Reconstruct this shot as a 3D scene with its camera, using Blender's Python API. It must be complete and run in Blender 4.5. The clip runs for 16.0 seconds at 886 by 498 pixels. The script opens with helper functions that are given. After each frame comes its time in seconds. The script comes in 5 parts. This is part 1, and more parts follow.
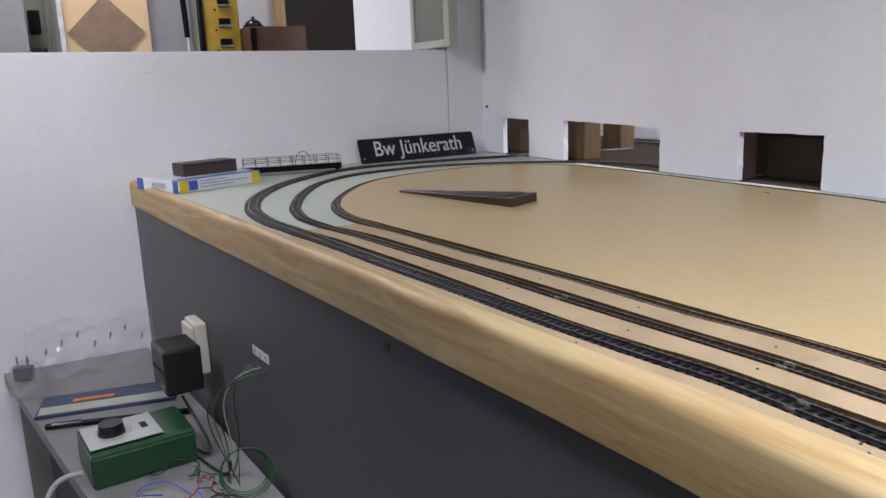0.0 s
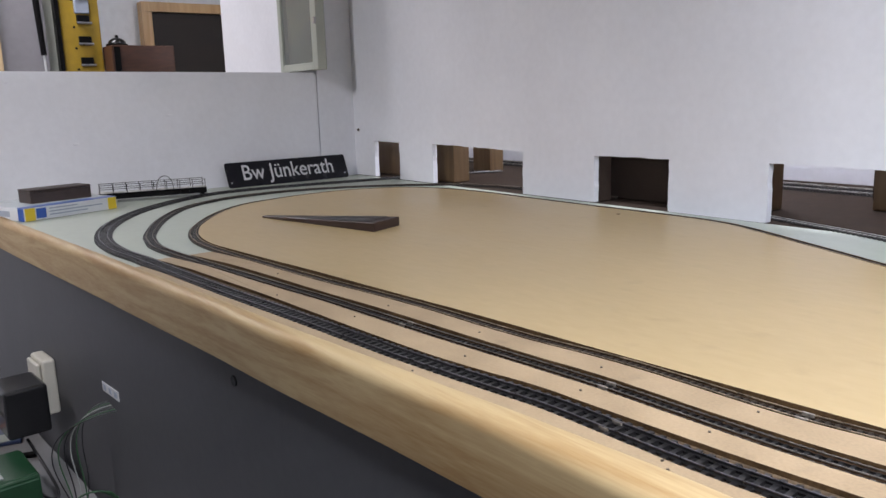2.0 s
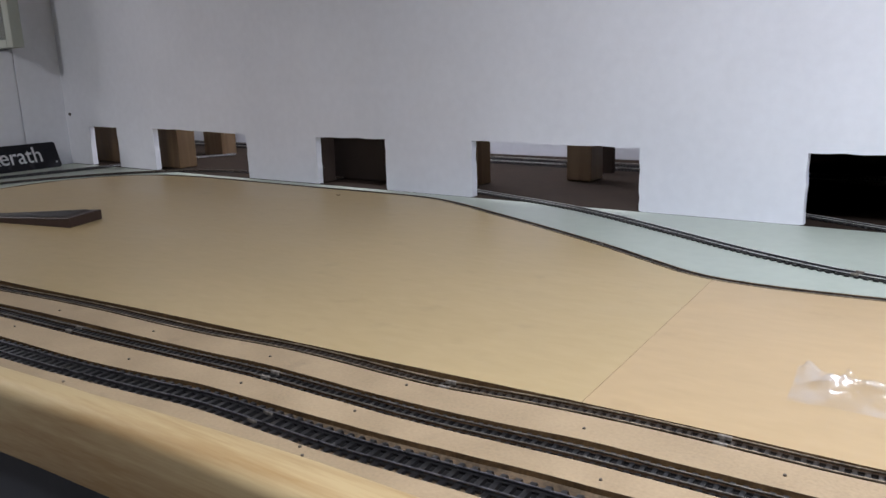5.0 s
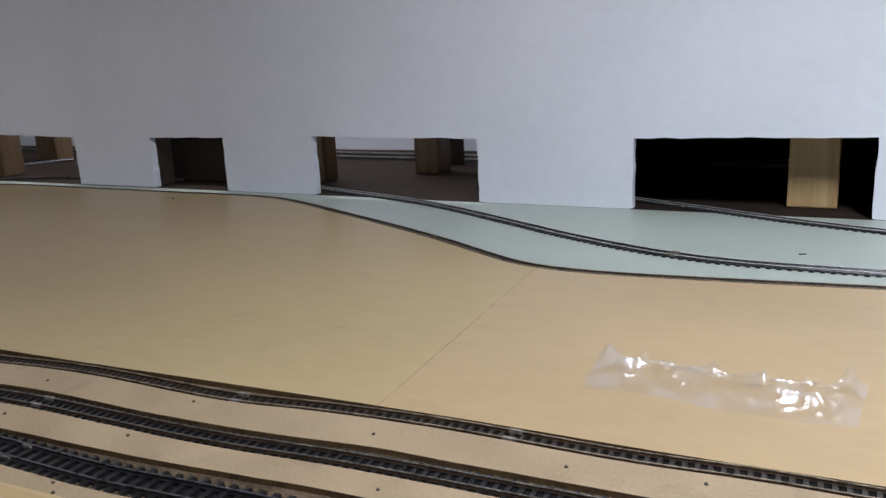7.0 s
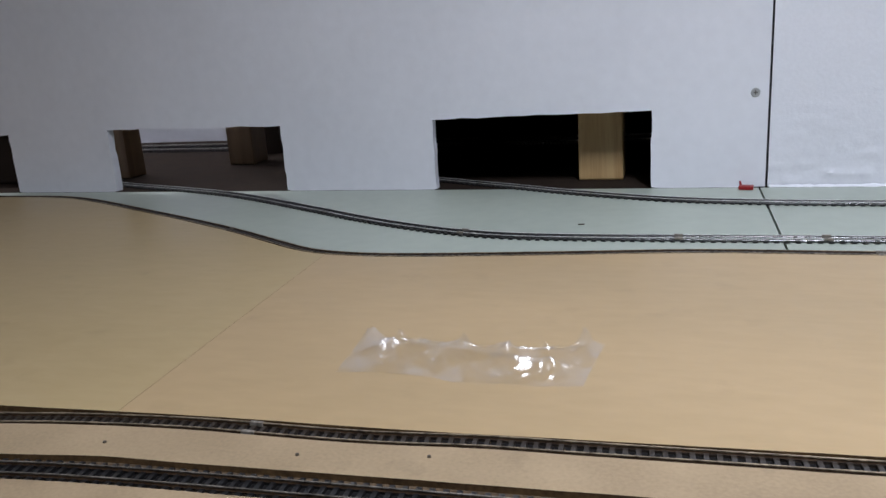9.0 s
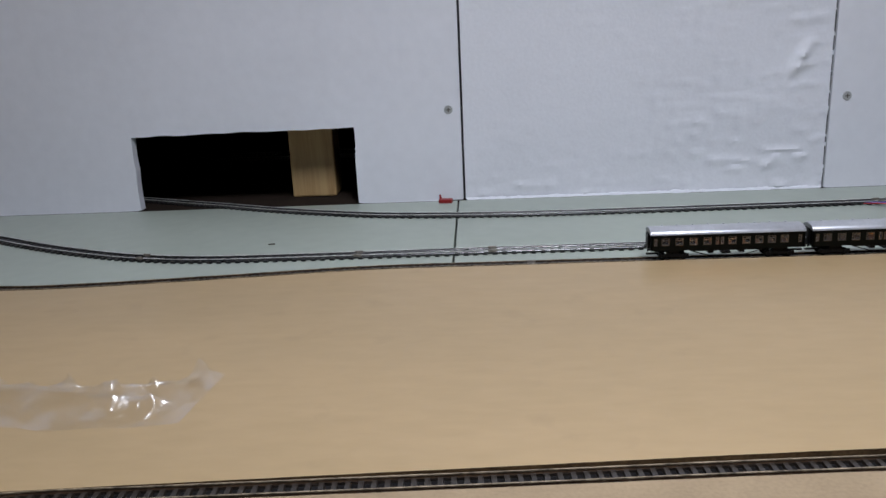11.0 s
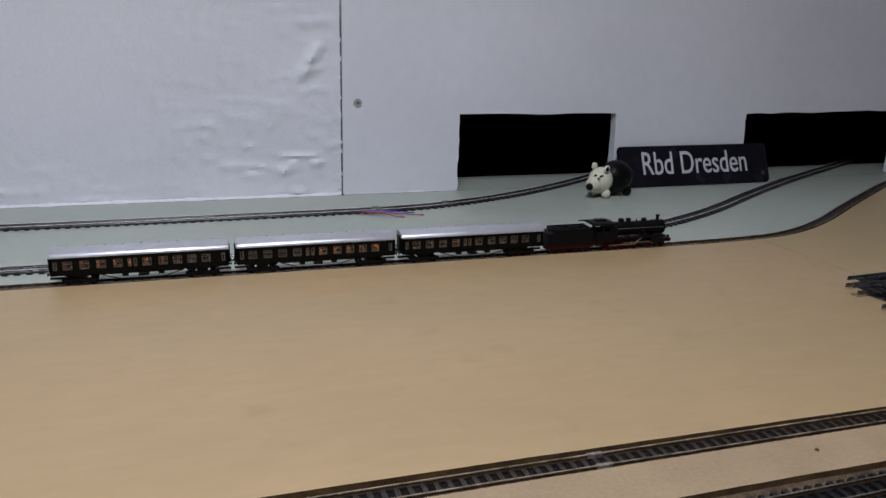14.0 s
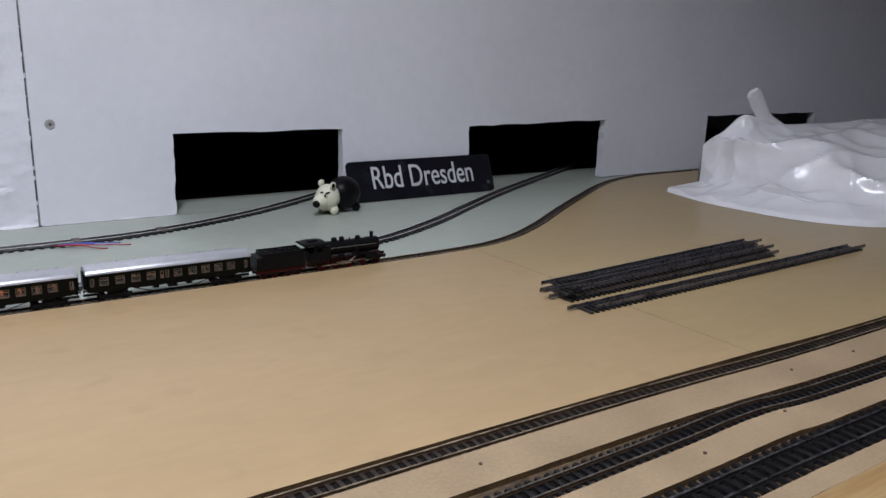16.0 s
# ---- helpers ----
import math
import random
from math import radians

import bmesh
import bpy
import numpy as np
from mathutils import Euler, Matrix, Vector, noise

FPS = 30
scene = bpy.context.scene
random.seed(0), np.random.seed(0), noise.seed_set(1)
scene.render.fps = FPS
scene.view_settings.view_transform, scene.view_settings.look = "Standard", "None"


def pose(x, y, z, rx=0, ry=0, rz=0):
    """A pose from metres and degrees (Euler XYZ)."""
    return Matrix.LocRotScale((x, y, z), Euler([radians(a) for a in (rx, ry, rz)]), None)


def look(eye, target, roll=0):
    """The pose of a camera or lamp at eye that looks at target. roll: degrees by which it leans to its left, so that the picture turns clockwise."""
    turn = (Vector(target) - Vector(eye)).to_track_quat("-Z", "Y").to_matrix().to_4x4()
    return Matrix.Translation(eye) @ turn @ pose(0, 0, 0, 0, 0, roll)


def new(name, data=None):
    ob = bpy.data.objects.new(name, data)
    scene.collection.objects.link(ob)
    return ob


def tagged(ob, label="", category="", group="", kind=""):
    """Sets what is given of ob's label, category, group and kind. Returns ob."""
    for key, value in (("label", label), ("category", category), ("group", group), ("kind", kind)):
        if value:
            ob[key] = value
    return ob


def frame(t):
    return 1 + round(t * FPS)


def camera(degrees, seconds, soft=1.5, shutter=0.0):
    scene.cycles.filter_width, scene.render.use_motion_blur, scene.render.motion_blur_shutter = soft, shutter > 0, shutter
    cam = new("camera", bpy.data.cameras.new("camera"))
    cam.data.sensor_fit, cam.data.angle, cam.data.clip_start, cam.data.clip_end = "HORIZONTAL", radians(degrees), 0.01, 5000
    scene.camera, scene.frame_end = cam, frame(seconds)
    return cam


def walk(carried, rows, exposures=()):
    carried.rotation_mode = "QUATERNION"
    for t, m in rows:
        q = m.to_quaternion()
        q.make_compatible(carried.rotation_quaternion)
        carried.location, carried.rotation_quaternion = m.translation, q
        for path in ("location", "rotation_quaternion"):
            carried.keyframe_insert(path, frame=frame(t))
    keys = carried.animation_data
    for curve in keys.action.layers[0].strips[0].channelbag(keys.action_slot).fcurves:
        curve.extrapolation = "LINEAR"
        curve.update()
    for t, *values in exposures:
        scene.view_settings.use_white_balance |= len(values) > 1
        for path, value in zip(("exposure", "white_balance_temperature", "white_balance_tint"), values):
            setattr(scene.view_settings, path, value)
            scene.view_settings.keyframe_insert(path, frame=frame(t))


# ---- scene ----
cam = camera(59.4, 16.0)
PATH = [
    (0, (0.12, -1.06, 0.187), (-1.603, -0.139, -0.239), -2.2),
    (0.5, (0.121, -1.052, 0.188), (-1.574, -0.068, -0.211), -1.5),
    (1, (0.13, -1.048, 0.191), (-1.536, -0.015, -0.209), -1.4),
    (1.5, (0.133, -1.034, 0.191), (-1.487, 0.068, -0.208), -1.4),
    (2, (0.139, -1.026, 0.192), (-1.439, 0.141, -0.193), -1.7),
    (2.5, (0.148, -1.019, 0.193), (-1.384, 0.208, -0.19), -2.0),
    (3, (0.147, -1.007, 0.193), (-1.319, 0.292, -0.206), -2.1),
    (3.5, (0.149, -0.994, 0.191), (-1.268, 0.361, -0.206), -1.9),
    (4, (0.164, -0.989, 0.192), (-1.16, 0.453, -0.222), -1.6),
    (4.2, (0.172, -0.987, 0.198), (-1.112, 0.485, -0.228), -1.6),
    (6.3, (0.208, -0.935, 0.189), (-0.802, 0.728, -0.274), -2.7),
    (6.5, (0.214, -0.932, 0.19), (-0.772, 0.745, -0.274), -2.8),
    (7, (0.224, -0.919, 0.188), (-0.682, 0.798, -0.29), -2.8),
    (7.5, (0.234, -0.908, 0.186), (-0.612, 0.837, -0.305), -3.2),
    (8, (0.247, -0.901, 0.184), (-0.515, 0.876, -0.327), -3.5),
    (8.5, (0.262, -0.897, 0.183), (-0.422, 0.909, -0.34), -3.7),
    (9, (0.284, -0.891, 0.183), (-0.297, 0.947, -0.35), -3.9),
    (9.5, (0.303, -0.884, 0.184), (-0.196, 0.979, -0.348), -3.5),
    (10, (0.328, -0.876, 0.183), (-0.047, 1.016, -0.343), -3.4),
    (10.2, (0.337, -0.872, 0.183), (0.03, 1.033, -0.341), -3.2),
    (12.3, (0.485, -0.849, 0.186), (0.611, 1.067, -0.374), -1.6),
    (12.5, (0.497, -0.844, 0.187), (0.663, 1.067, -0.38), -1.3),
    (13, (0.544, -0.839, 0.185), (0.878, 1.056, -0.36), 0.2),
    (13.5, (0.583, -0.837, 0.188), (1.018, 1.034, -0.369), 0.9),
    (14, (0.627, -0.831, 0.185), (1.202, 1.001, -0.375), 1.5),
    (14.5, (0.666, -0.839, 0.185), (1.419, 0.928, -0.374), 1.7),
    (15, (0.681, -0.844, 0.188), (1.546, 0.878, -0.348), 1.6),
    (15.5, (0.689, -0.84, 0.189), (1.676, 0.816, -0.344), 1.6),
    (16, (0.689, -0.838, 0.191), (1.763, 0.768, -0.326), 2.1),
]
walk(cam, [(t, look(e, a, r)) for t, e, a, r in PATH],
     exposures=[(0, 0.49, 6680, 13), (1.5, 0.47, 6680, 13), (4, 0.0, 6600, 12), (7, -0.61, 6480, 11), (10, -1.17, 6510, 11), (13.5, -1.45, 6660, 14), (14.7, -1.25, 6660, 14), (16, -0.99, 6660, 14)])


# ---- world and lamps ----
world = bpy.data.worlds.new("world")
scene.world = world
world.use_nodes = True
world.node_tree.nodes["Background"].inputs["Color"].default_value = (0.75, 0.82, 1.0, 1)
world.node_tree.nodes["Background"].inputs["Strength"].default_value = 0.05


def area_lamp(name, place, target, sx, sy, watts, colour, spread=180):
    data = bpy.data.lights.new(name, "AREA")
    data.shape, data.size, data.size_y, data.energy, data.color = "RECTANGLE", sx, sy, watts, colour
    data.spread = radians(spread)
    ob = new(name, data)
    ob.matrix_world = look(place, target)
    return ob


area_lamp("louvred_tube_light", (0.56, -0.75, 1.16), (0.54, -0.58, 0), 0.16, 0.62, 50, (0.81, 0.87, 1.0), 132)
area_lamp("ceiling_tube_light", (-0.95, -1.75, 1.18), (-1.72, -0.85, 0.2), 0.16, 0.6, 5.8, (0.92, 0.92, 0.97), 90)
area_lamp("hall_tube_light", (-2.55, -1.0, 1.2), (-2.55, -1.0, 0), 0.2, 1.0, 15, (0.94, 0.94, 1.0))
area_lamp("rear_tube_light", (-0.85, 0.38, 1.2), (-0.85, 0.38, 0), 0.9, 0.14, 19, (0.90, 0.92, 1.0))

# ---- materials ----


def material(name, colour, rough=0.6, vary=0.12, scale=40.0, fine=400.0, bump=0.15, metal=0.0, stretch=(1, 1, 1), tint=None, coat=0.0, deep=0.001, spec=0.5, specks=0.0):
    """A surface with colour that varies at two scales, and fine relief."""
    m = bpy.data.materials.new(name)
    m.use_nodes = True
    n, ln = m.node_tree.nodes, m.node_tree.links
    b = n["Principled BSDF"]
    b.inputs["Metallic"].default_value = metal
    b.inputs["Coat Weight"].default_value = coat
    b.inputs["Specular IOR Level"].default_value = spec
    co, mp = n.new("ShaderNodeTexCoord"), n.new("ShaderNodeMapping")
    mp.inputs["Scale"].default_value = stretch
    ln.new(co.outputs["Object"], mp.inputs["Vector"])
    big, small = n.new("ShaderNodeTexNoise"), n.new("ShaderNodeTexNoise")
    for tex, s, d in ((big, scale, 5), (small, fine, 3)):
        tex.inputs["Scale"].default_value, tex.inputs["Detail"].default_value = s, d
        ln.new(mp.outputs["Vector"], tex.inputs["Vector"])
    mix = n.new("ShaderNodeMix")
    mix.data_type = "FLOAT"
    mix.inputs[0].default_value = 0.4
    ln.new(big.outputs["Fac"], mix.inputs[2])
    ln.new(small.outputs["Fac"], mix.inputs[3])
    ramp = n.new("ShaderNodeValToRGB")
    c = Vector(colour[:3])
    t = Vector(tint) if tint else c * (1 - 2 * vary)
    ramp.color_ramp.elements[0].position, ramp.color_ramp.elements[1].position = 0.35, 0.65
    ramp.color_ramp.elements[0].color = (*t, 1)
    ramp.color_ramp.elements[1].color = (*(c * (1 + vary * 0.6)), 1)
    ln.new(mix.outputs[0], ramp.inputs["Fac"])
    ln.new(ramp.outputs["Color"], b.inputs["Base Color"])
    if specks:
        # sparse smudges and small dark marks
        smudge, spot, dark = n.new("ShaderNodeTexNoise"), n.new("ShaderNodeValToRGB"), n.new("ShaderNodeMix")
        smudge.inputs["Scale"].default_value, smudge.inputs["Detail"].default_value = 30, 6
        ln.new(co.outputs["Object"], smudge.inputs["Vector"])
        spot.color_ramp.elements[0].position, spot.color_ramp.elements[1].position = 0.62, 0.74
        spot.color_ramp.elements[0].color, spot.color_ramp.elements[1].color = (0, 0, 0, 1), (specks, specks, specks, 1)
        ln.new(smudge.outputs["Fac"], spot.inputs["Fac"])
        dark.data_type = "RGBA"
        ln.new(spot.outputs["Color"], dark.inputs[0])
        ln.new(ramp.outputs["Color"], dark.inputs[6])
        dark.inputs[7].default_value = (*(c * 0.45), 1)
        ln.new(dark.outputs[2], b.inputs["Base Color"])
    mr = n.new("ShaderNodeMapRange")
    mr.inputs["To Min"].default_value, mr.inputs["To Max"].default_value = max(rough - 0.1, 0.02), min(rough + 0.1, 1)
    ln.new(big.outputs["Fac"], mr.inputs["Value"])
    ln.new(mr.outputs["Result"], b.inputs["Roughness"])
    bp = n.new("ShaderNodeBump")
    bp.inputs["Strength"].default_value, bp.inputs["Distance"].default_value = bump, deep
    ln.new(mix.outputs[0], bp.inputs["Height"])
    ln.new(bp.outputs["Normal"], b.inputs["Normal"])
    return m


def glowing(name, colour, strength):
    m = bpy.data.materials.new(name)
    m.use_nodes = True
    b = m.node_tree.nodes["Principled BSDF"]
    b.inputs["Base Color"].default_value = (*colour, 1)
    b.inputs["Emission Color"].default_value = (*colour, 1)
    b.inputs["Emission Strength"].default_value = strength
    return m


def clear(name, colour, gloss, rough=0.08):
    """Thin clear sheet: mostly see-through, with a gloss on top."""
    m = bpy.data.materials.new(name)
    m.use_nodes = True
    n, ln = m.node_tree.nodes, m.node_tree.links
    n.remove(n["Principled BSDF"])
    tr, gl, mx = n.new("ShaderNodeBsdfTransparent"), n.new("ShaderNodeBsdfPrincipled"), n.new("ShaderNodeMixShader")
    tr.inputs["Color"].default_value = (*colour, 1)
    gl.inputs["Base Color"].default_value = (0.5, 0.5, 0.52, 1)
    gl.inputs["Roughness"].default_value = rough
    gl.inputs["Specular IOR Level"].default_value = 1.0
    mx.inputs[0].default_value = gloss
    ln.new(tr.outputs[0], mx.inputs[1])
    ln.new(gl.outputs[0], mx.inputs[2])
    ln.new(mx.outputs[0], n["Material Output"].inputs["Surface"])
    return m


def film_sheet(name, body, rough):
    """Thin clear polythene: see-through, slightly milky, with a sharp gloss."""
    m = bpy.data.materials.new(name)
    m.use_nodes = True
    n, ln = m.node_tree.nodes, m.node_tree.links
    b, tr, gl = n["Principled BSDF"], n.new("ShaderNodeBsdfTransparent"), n.new("ShaderNodeBsdfGlossy")
    thin, mx = n.new("ShaderNodeMixShader"), n.new("ShaderNodeMixShader")
    gl.inputs["Roughness"].default_value = rough
    thin.inputs[0].default_value = 0.11
    b.inputs["Base Color"].default_value = (0.80, 0.80, 0.84, 1)
    b.inputs["Roughness"].default_value = 0.3
    co, tex, mr = n.new("ShaderNodeTexCoord"), n.new("ShaderNodeTexNoise"), n.new("ShaderNodeMapRange")
    tex.inputs["Scale"].default_value, tex.inputs["Detail"].default_value = 60, 5
    mr.inputs["From Min"].default_value, mr.inputs["From Max"].default_value = 0.42, 0.70
    mr.inputs["To Min"].default_value, mr.inputs["To Max"].default_value = 0.0, body
    ln.new(co.outputs["Object"], tex.inputs["Vector"])
    ln.new(tex.outputs["Fac"], mr.inputs["Value"])
    ln.new(tr.outputs[0], thin.inputs[1])
    ln.new(gl.outputs[0], thin.inputs[2])
    ln.new(mr.outputs["Result"], mx.inputs[0])
    ln.new(thin.outputs[0], mx.inputs[1])
    ln.new(b.outputs[0], mx.inputs[2])
    ln.new(mx.outputs[0], n["Material Output"].inputs["Surface"])
    return m


def wood(name, light, dark, along=0, scale=9.0, rough=0.42, coat=0.15):
    """Planed softwood with long wavy grain along one axis."""
    m = bpy.data.materials.new(name)
    m.use_nodes = True
    n, ln = m.node_tree.nodes, m.node_tree.links
    b = n["Principled BSDF"]
    b.inputs["Roughness"].default_value, b.inputs["Coat Weight"].default_value = rough, coat
    co, mp = n.new("ShaderNodeTexCoord"), n.new("ShaderNodeMapping")
    s = [scale * 6] * 3
    s[along] = scale * 0.35
    mp.inputs["Scale"].default_value = s
    ln.new(co.outputs["Object"], mp.inputs["Vector"])
    wav, grain = n.new("ShaderNodeTexNoise"), n.new("ShaderNodeTexNoise")
    wav.inputs["Scale"].default_value, wav.inputs["Detail"].default_value, wav.inputs["Distortion"].default_value = 1.0, 4, 1.2
    grain.inputs["Scale"].default_value, grain.inputs["Detail"].default_value = 14.0, 3
    ln.new(mp.outputs["Vector"], wav.inputs["Vector"])
    ln.new(mp.outputs["Vector"], grain.inputs["Vector"])
    mix = n.new("ShaderNodeMix")
    mix.data_type = "FLOAT"
    mix.inputs[0].default_value = 0.25
    ln.new(wav.outputs["Fac"], mix.inputs[2])
    ln.new(grain.outputs["Fac"], mix.inputs[3])
    ramp = n.new("ShaderNodeValToRGB")
    ramp.color_ramp.elements[0].position, ramp.color_ramp.elements[1].position = 0.36, 0.6
    ramp.color_ramp.elements[0].color, ramp.color_ramp.elements[1].color = (*dark, 1), (*light, 1)
    ln.new(mix.outputs[0], ramp.inputs["Fac"])
    ln.new(ramp.outputs["Color"], b.inputs["Base Color"])
    bp = n.new("ShaderNodeBump")
    bp.inputs["Strength"].default_value, bp.inputs["Distance"].default_value = 0.2, 0.0005
    ln.new(mix.outputs[0], bp.inputs["Height"])
    ln.new(bp.outputs["Normal"], b.inputs["Normal"])
    return m


WHITE = material("white_wall_paint", (0.74, 0.75, 0.79), 0.55, 0.03, 7, 70, 0.4, deep=0.0016)
PLASTER = material("rough_white_plaster", (0.74, 0.75, 0.79), 0.5, 0.03, 9, 260, 0.35, deep=0.0015)
CEIL = material("ceiling_paint", (0.8, 0.8, 0.8), 0.7, 0.03)
FLOOR = material("grey_floor", (0.22, 0.21, 0.2), 0.6, 0.15, 8)
GREEN = material("green_grey_deck_paint", (0.355, 0.392, 0.335), 0.42, 0.05, 5, 60, 0.12)
TAN = material("tan_hardboard", (0.385, 0.285, 0.148), 0.36, 0.05, 9, 130, 0.1, tint=(0.350, 0.256, 0.124), spec=0.4, stretch=(0.35, 1, 1), specks=0.16)
TANWARM = material("warm_tan_hardboard", (0.394, 0.277, 0.148), 0.36, 0.05, 9, 130, 0.1, tint=(0.357, 0.251, 0.130), spec=0.4, stretch=(0.35, 1, 1), specks=0.16)
CHIP = material("raw_chipboard", (0.322, 0.234, 0.138), 0.65, 0.1, 22, 500, 0.3, tint=(0.252, 0.180, 0.104), specks=0.4)
LATH = wood("pale_pine_lath", (0.43, 0.315, 0.160), (0.29, 0.172, 0.066), 0, 7, 0.5, 0.0)
GREYPANEL = material("grey_painted_panel", (0.086, 0.086, 0.092), 0.5, 0.05, 5, 90, 0.15, spec=0.22)
# pine_post again in darker tones, for posts that stand in shade
POSTSHADE = wood("shaded_pine_post", (0.15, 0.094, 0.046), (0.10, 0.058, 0.026), 2, 8)
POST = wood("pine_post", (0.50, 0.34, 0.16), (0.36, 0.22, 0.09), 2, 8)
# brown taken almost to black: includes the shade inside the wall openings
DECKSHADE = material("shaded_brown_deck", (0.030, 0.021, 0.016), 0.85, 0.2, 30, 500, 0.4, spec=0.06)
# dark brown that also stands for the gloom behind the wall
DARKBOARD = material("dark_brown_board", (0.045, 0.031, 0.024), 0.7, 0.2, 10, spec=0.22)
TIE = material("black_plastic_sleeper", (0.0085, 0.0080, 0.0082), 0.30, 0.35, 160, 900, 0.25, spec=1.0)
TIEBROWN = material("brown_plastic_sleeper", (0.030, 0.022, 0.016), 0.34, 0.4, 90, 900, 0.2, spec=0.9)
SAWN = material("sawn_board_edge", (0.105, 0.061, 0.026), 0.8, 0.3, 60, 500, 0.4, spec=0.2)
GROOVE = material("dusty_groove_floor", (0.10, 0.068, 0.040), 0.8, 0.35, 70, 500, 0.4, spec=0.2)
RAIL = material("nickel_rail", (0.80, 0.79, 0.76), 0.34, 0.2, 60, 400, 0.05, metal=0.3)
RAILRUST = material("tarnished_rail", (0.46, 0.36, 0.24), 0.34, 0.4, 90, 400, 0.1, metal=0.55)
BALLAST = material("dark_track_bed", (0.035, 0.032, 0.032), 0.75, 0.3, 200, 900, 0.5, spec=0.22)
BLACK = material("satin_black", (0.005, 0.005, 0.0055), 0.4, 0.2, 80, 600, 0.1, spec=0.12)
BLACKGLOSS = material("black_plastic", (0.012, 0.012, 0.013), 0.22, 0.1, 30, 300, 0.05)
ENAMEL = material("black_enamel", (0.010, 0.010, 0.014), 0.25, 0.2, 30, 200, 0.1, spec=0.22)
LETTER = material("white_enamel", (0.58, 0.58, 0.60), 0.4, 0.08, 60)
LOCORED = material("dark_red_paint", (0.045, 0.005, 0.0045), 0.42, 0.15, 90, 600, 0.1, spec=0.12)
COACH = material("bottle_green_paint", (0.0034, 0.0038, 0.0028), 0.4, 0.12, 90, 600, 0.05, spec=0.08)
ROOF = material("silver_roof_paint", (0.54, 0.55, 0.58), 0.37, 0.06, 60, 500, 0.08, metal=0.55)
FRAMELIGHT = material("window_frame_metal", (0.13, 0.10, 0.07), 0.35, 0.1, 90, metal=0.5)
BUFF = material("buffer_steel", (0.35, 0.35, 0.36), 0.4, 0.1, 90, metal=0.8)
LAMPLIGHT = glowing("coach_interior_lamp", (1.0, 0.40, 0.11), 16.0)
SEAT = material("coach_interior", (0.30, 0.16, 0.07), 0.6, 0.2, 300)
LENSLIGHT = glowing("headlamp", (1.0, 0.85, 0.6), 6.0)
PANE = clear("coach_pane", (0.92, 0.9, 0.86), 0.05, 0.1)
GLASS = clear("cabinet_glass", (0.8, 0.83, 0.8), 0.2, 0.05)
FILM = film_sheet("clear_film", 0.17, 0.27)
POLYBAG = clear("clear_polybag", (0.97, 0.97, 0.98), 0.16, 0.12)
BAG = material("white_plastic_bag", (0.86, 0.86, 0.88), 0.24, 0.03, 16, 60, 0.3, deep=0.006)
RAMPBROWN = material("dark_brown_plastic", (0.035, 0.018, 0.014), 0.45, 0.15, 60)
RAMPTOP = material("grey_ramp_top", (0.16, 0.15, 0.15), 0.6, 0.15, 60)
CARDBLUE = material("blue_card", (0.03, 0.10, 0.40), 0.35, 0.05, 30)
CARDWHITE = material("white_card", (0.72, 0.74, 0.76), 0.4, 0.05, 30)
CARDYELLOW = material("yellow_card", (0.75, 0.55, 0.03), 0.4, 0.05, 30)
CARDPICTURE = material("pale_printed_card", (0.55, 0.60, 0.62), 0.4, 0.15, 45, 300)
BARGREY = material("grey_print", (0.35, 0.40, 0.48), 0.5, 0.05)
BROWNBOX = material("brown_leatherette", (0.05, 0.033, 0.028), 0.5, 0.15, 60, 700, 0.3)
TRAFO = material("green_hammer_paint", (0.009, 0.05, 0.019), 0.35, 0.12, 70, 700, 0.25)
TRAFOPLATE = material("grey_face_plate", (0.36, 0.37, 0.36), 0.4, 0.05)
SHELF = material("grey_shelf_board", (0.20, 0.195, 0.195), 0.55, 0.08, 10, 200, 0.15)
IVORY = material("ivory_plastic", (0.55, 0.52, 0.44), 0.4, 0.04)
LABELWHITE = material("white_label", (0.6, 0.6, 0.6), 0.5, 0.04)
WIREGREEN = material("green_wire", (0.022, 0.085, 0.030), 0.4, 0.2)
WIREBLACK = material("black_wire", (0.015, 0.015, 0.016), 0.4, 0.1)
WIRERED = material("red_wire", (0.35, 0.02, 0.02), 0.4, 0.1)
WIREBLUE = material("blue_wire", (0.05, 0.08, 0.42), 0.4, 0.1)
WIREGREY = material("grey_wire", (0.28, 0.29, 0.27), 0.5, 0.1)
REDPLASTIC = material("red_plastic", (0.26, 0.012, 0.012), 0.35, 0.1)
STEEL = material("steel", (0.45, 0.45, 0.46), 0.3, 0.1, metal=1.0)
NAILDARK = material("dark_nail", (0.09, 0.07, 0.055), 0.5, 0.2, metal=0.3)
JOINER = material("pale_joiner_metal", (0.36, 0.32, 0.27), 0.45, 0.3, 300, metal=0.6)
# near-black for the shadowed gaps between sleepers
GAPSHADE = material("sleeper_gap_shade", (0.011, 0.010, 0.010), 0.7, 0.3, 150, 900, 0.3, spec=0.1)
RUSTWEB = material("rusty_rail_side", (0.044, 0.025, 0.013), 0.5, 0.35, 120, 700, 0.2, spec=0.2)
RAILBLACK = material("blackened_rail", (0.30, 0.29, 0.31), 0.30, 0.35, 130, 500, 0.1, metal=0.9)
RAILWORN = material("worn_rail_head", (0.34, 0.30, 0.25), 0.34, 0.35, 130, 500, 0.1, metal=0.7)
JOINTGREY = material("grey_seam_filler", (0.20, 0.20, 0.21), 0.8, 0.5, 90, 400, 0.4)
JOINT = material("dark_joint", (0.07, 0.07, 0.075), 0.9, 0.3, 60)
CREAM = material("cream_toy_paint", (0.66, 0.65, 0.50), 0.45, 0.05)
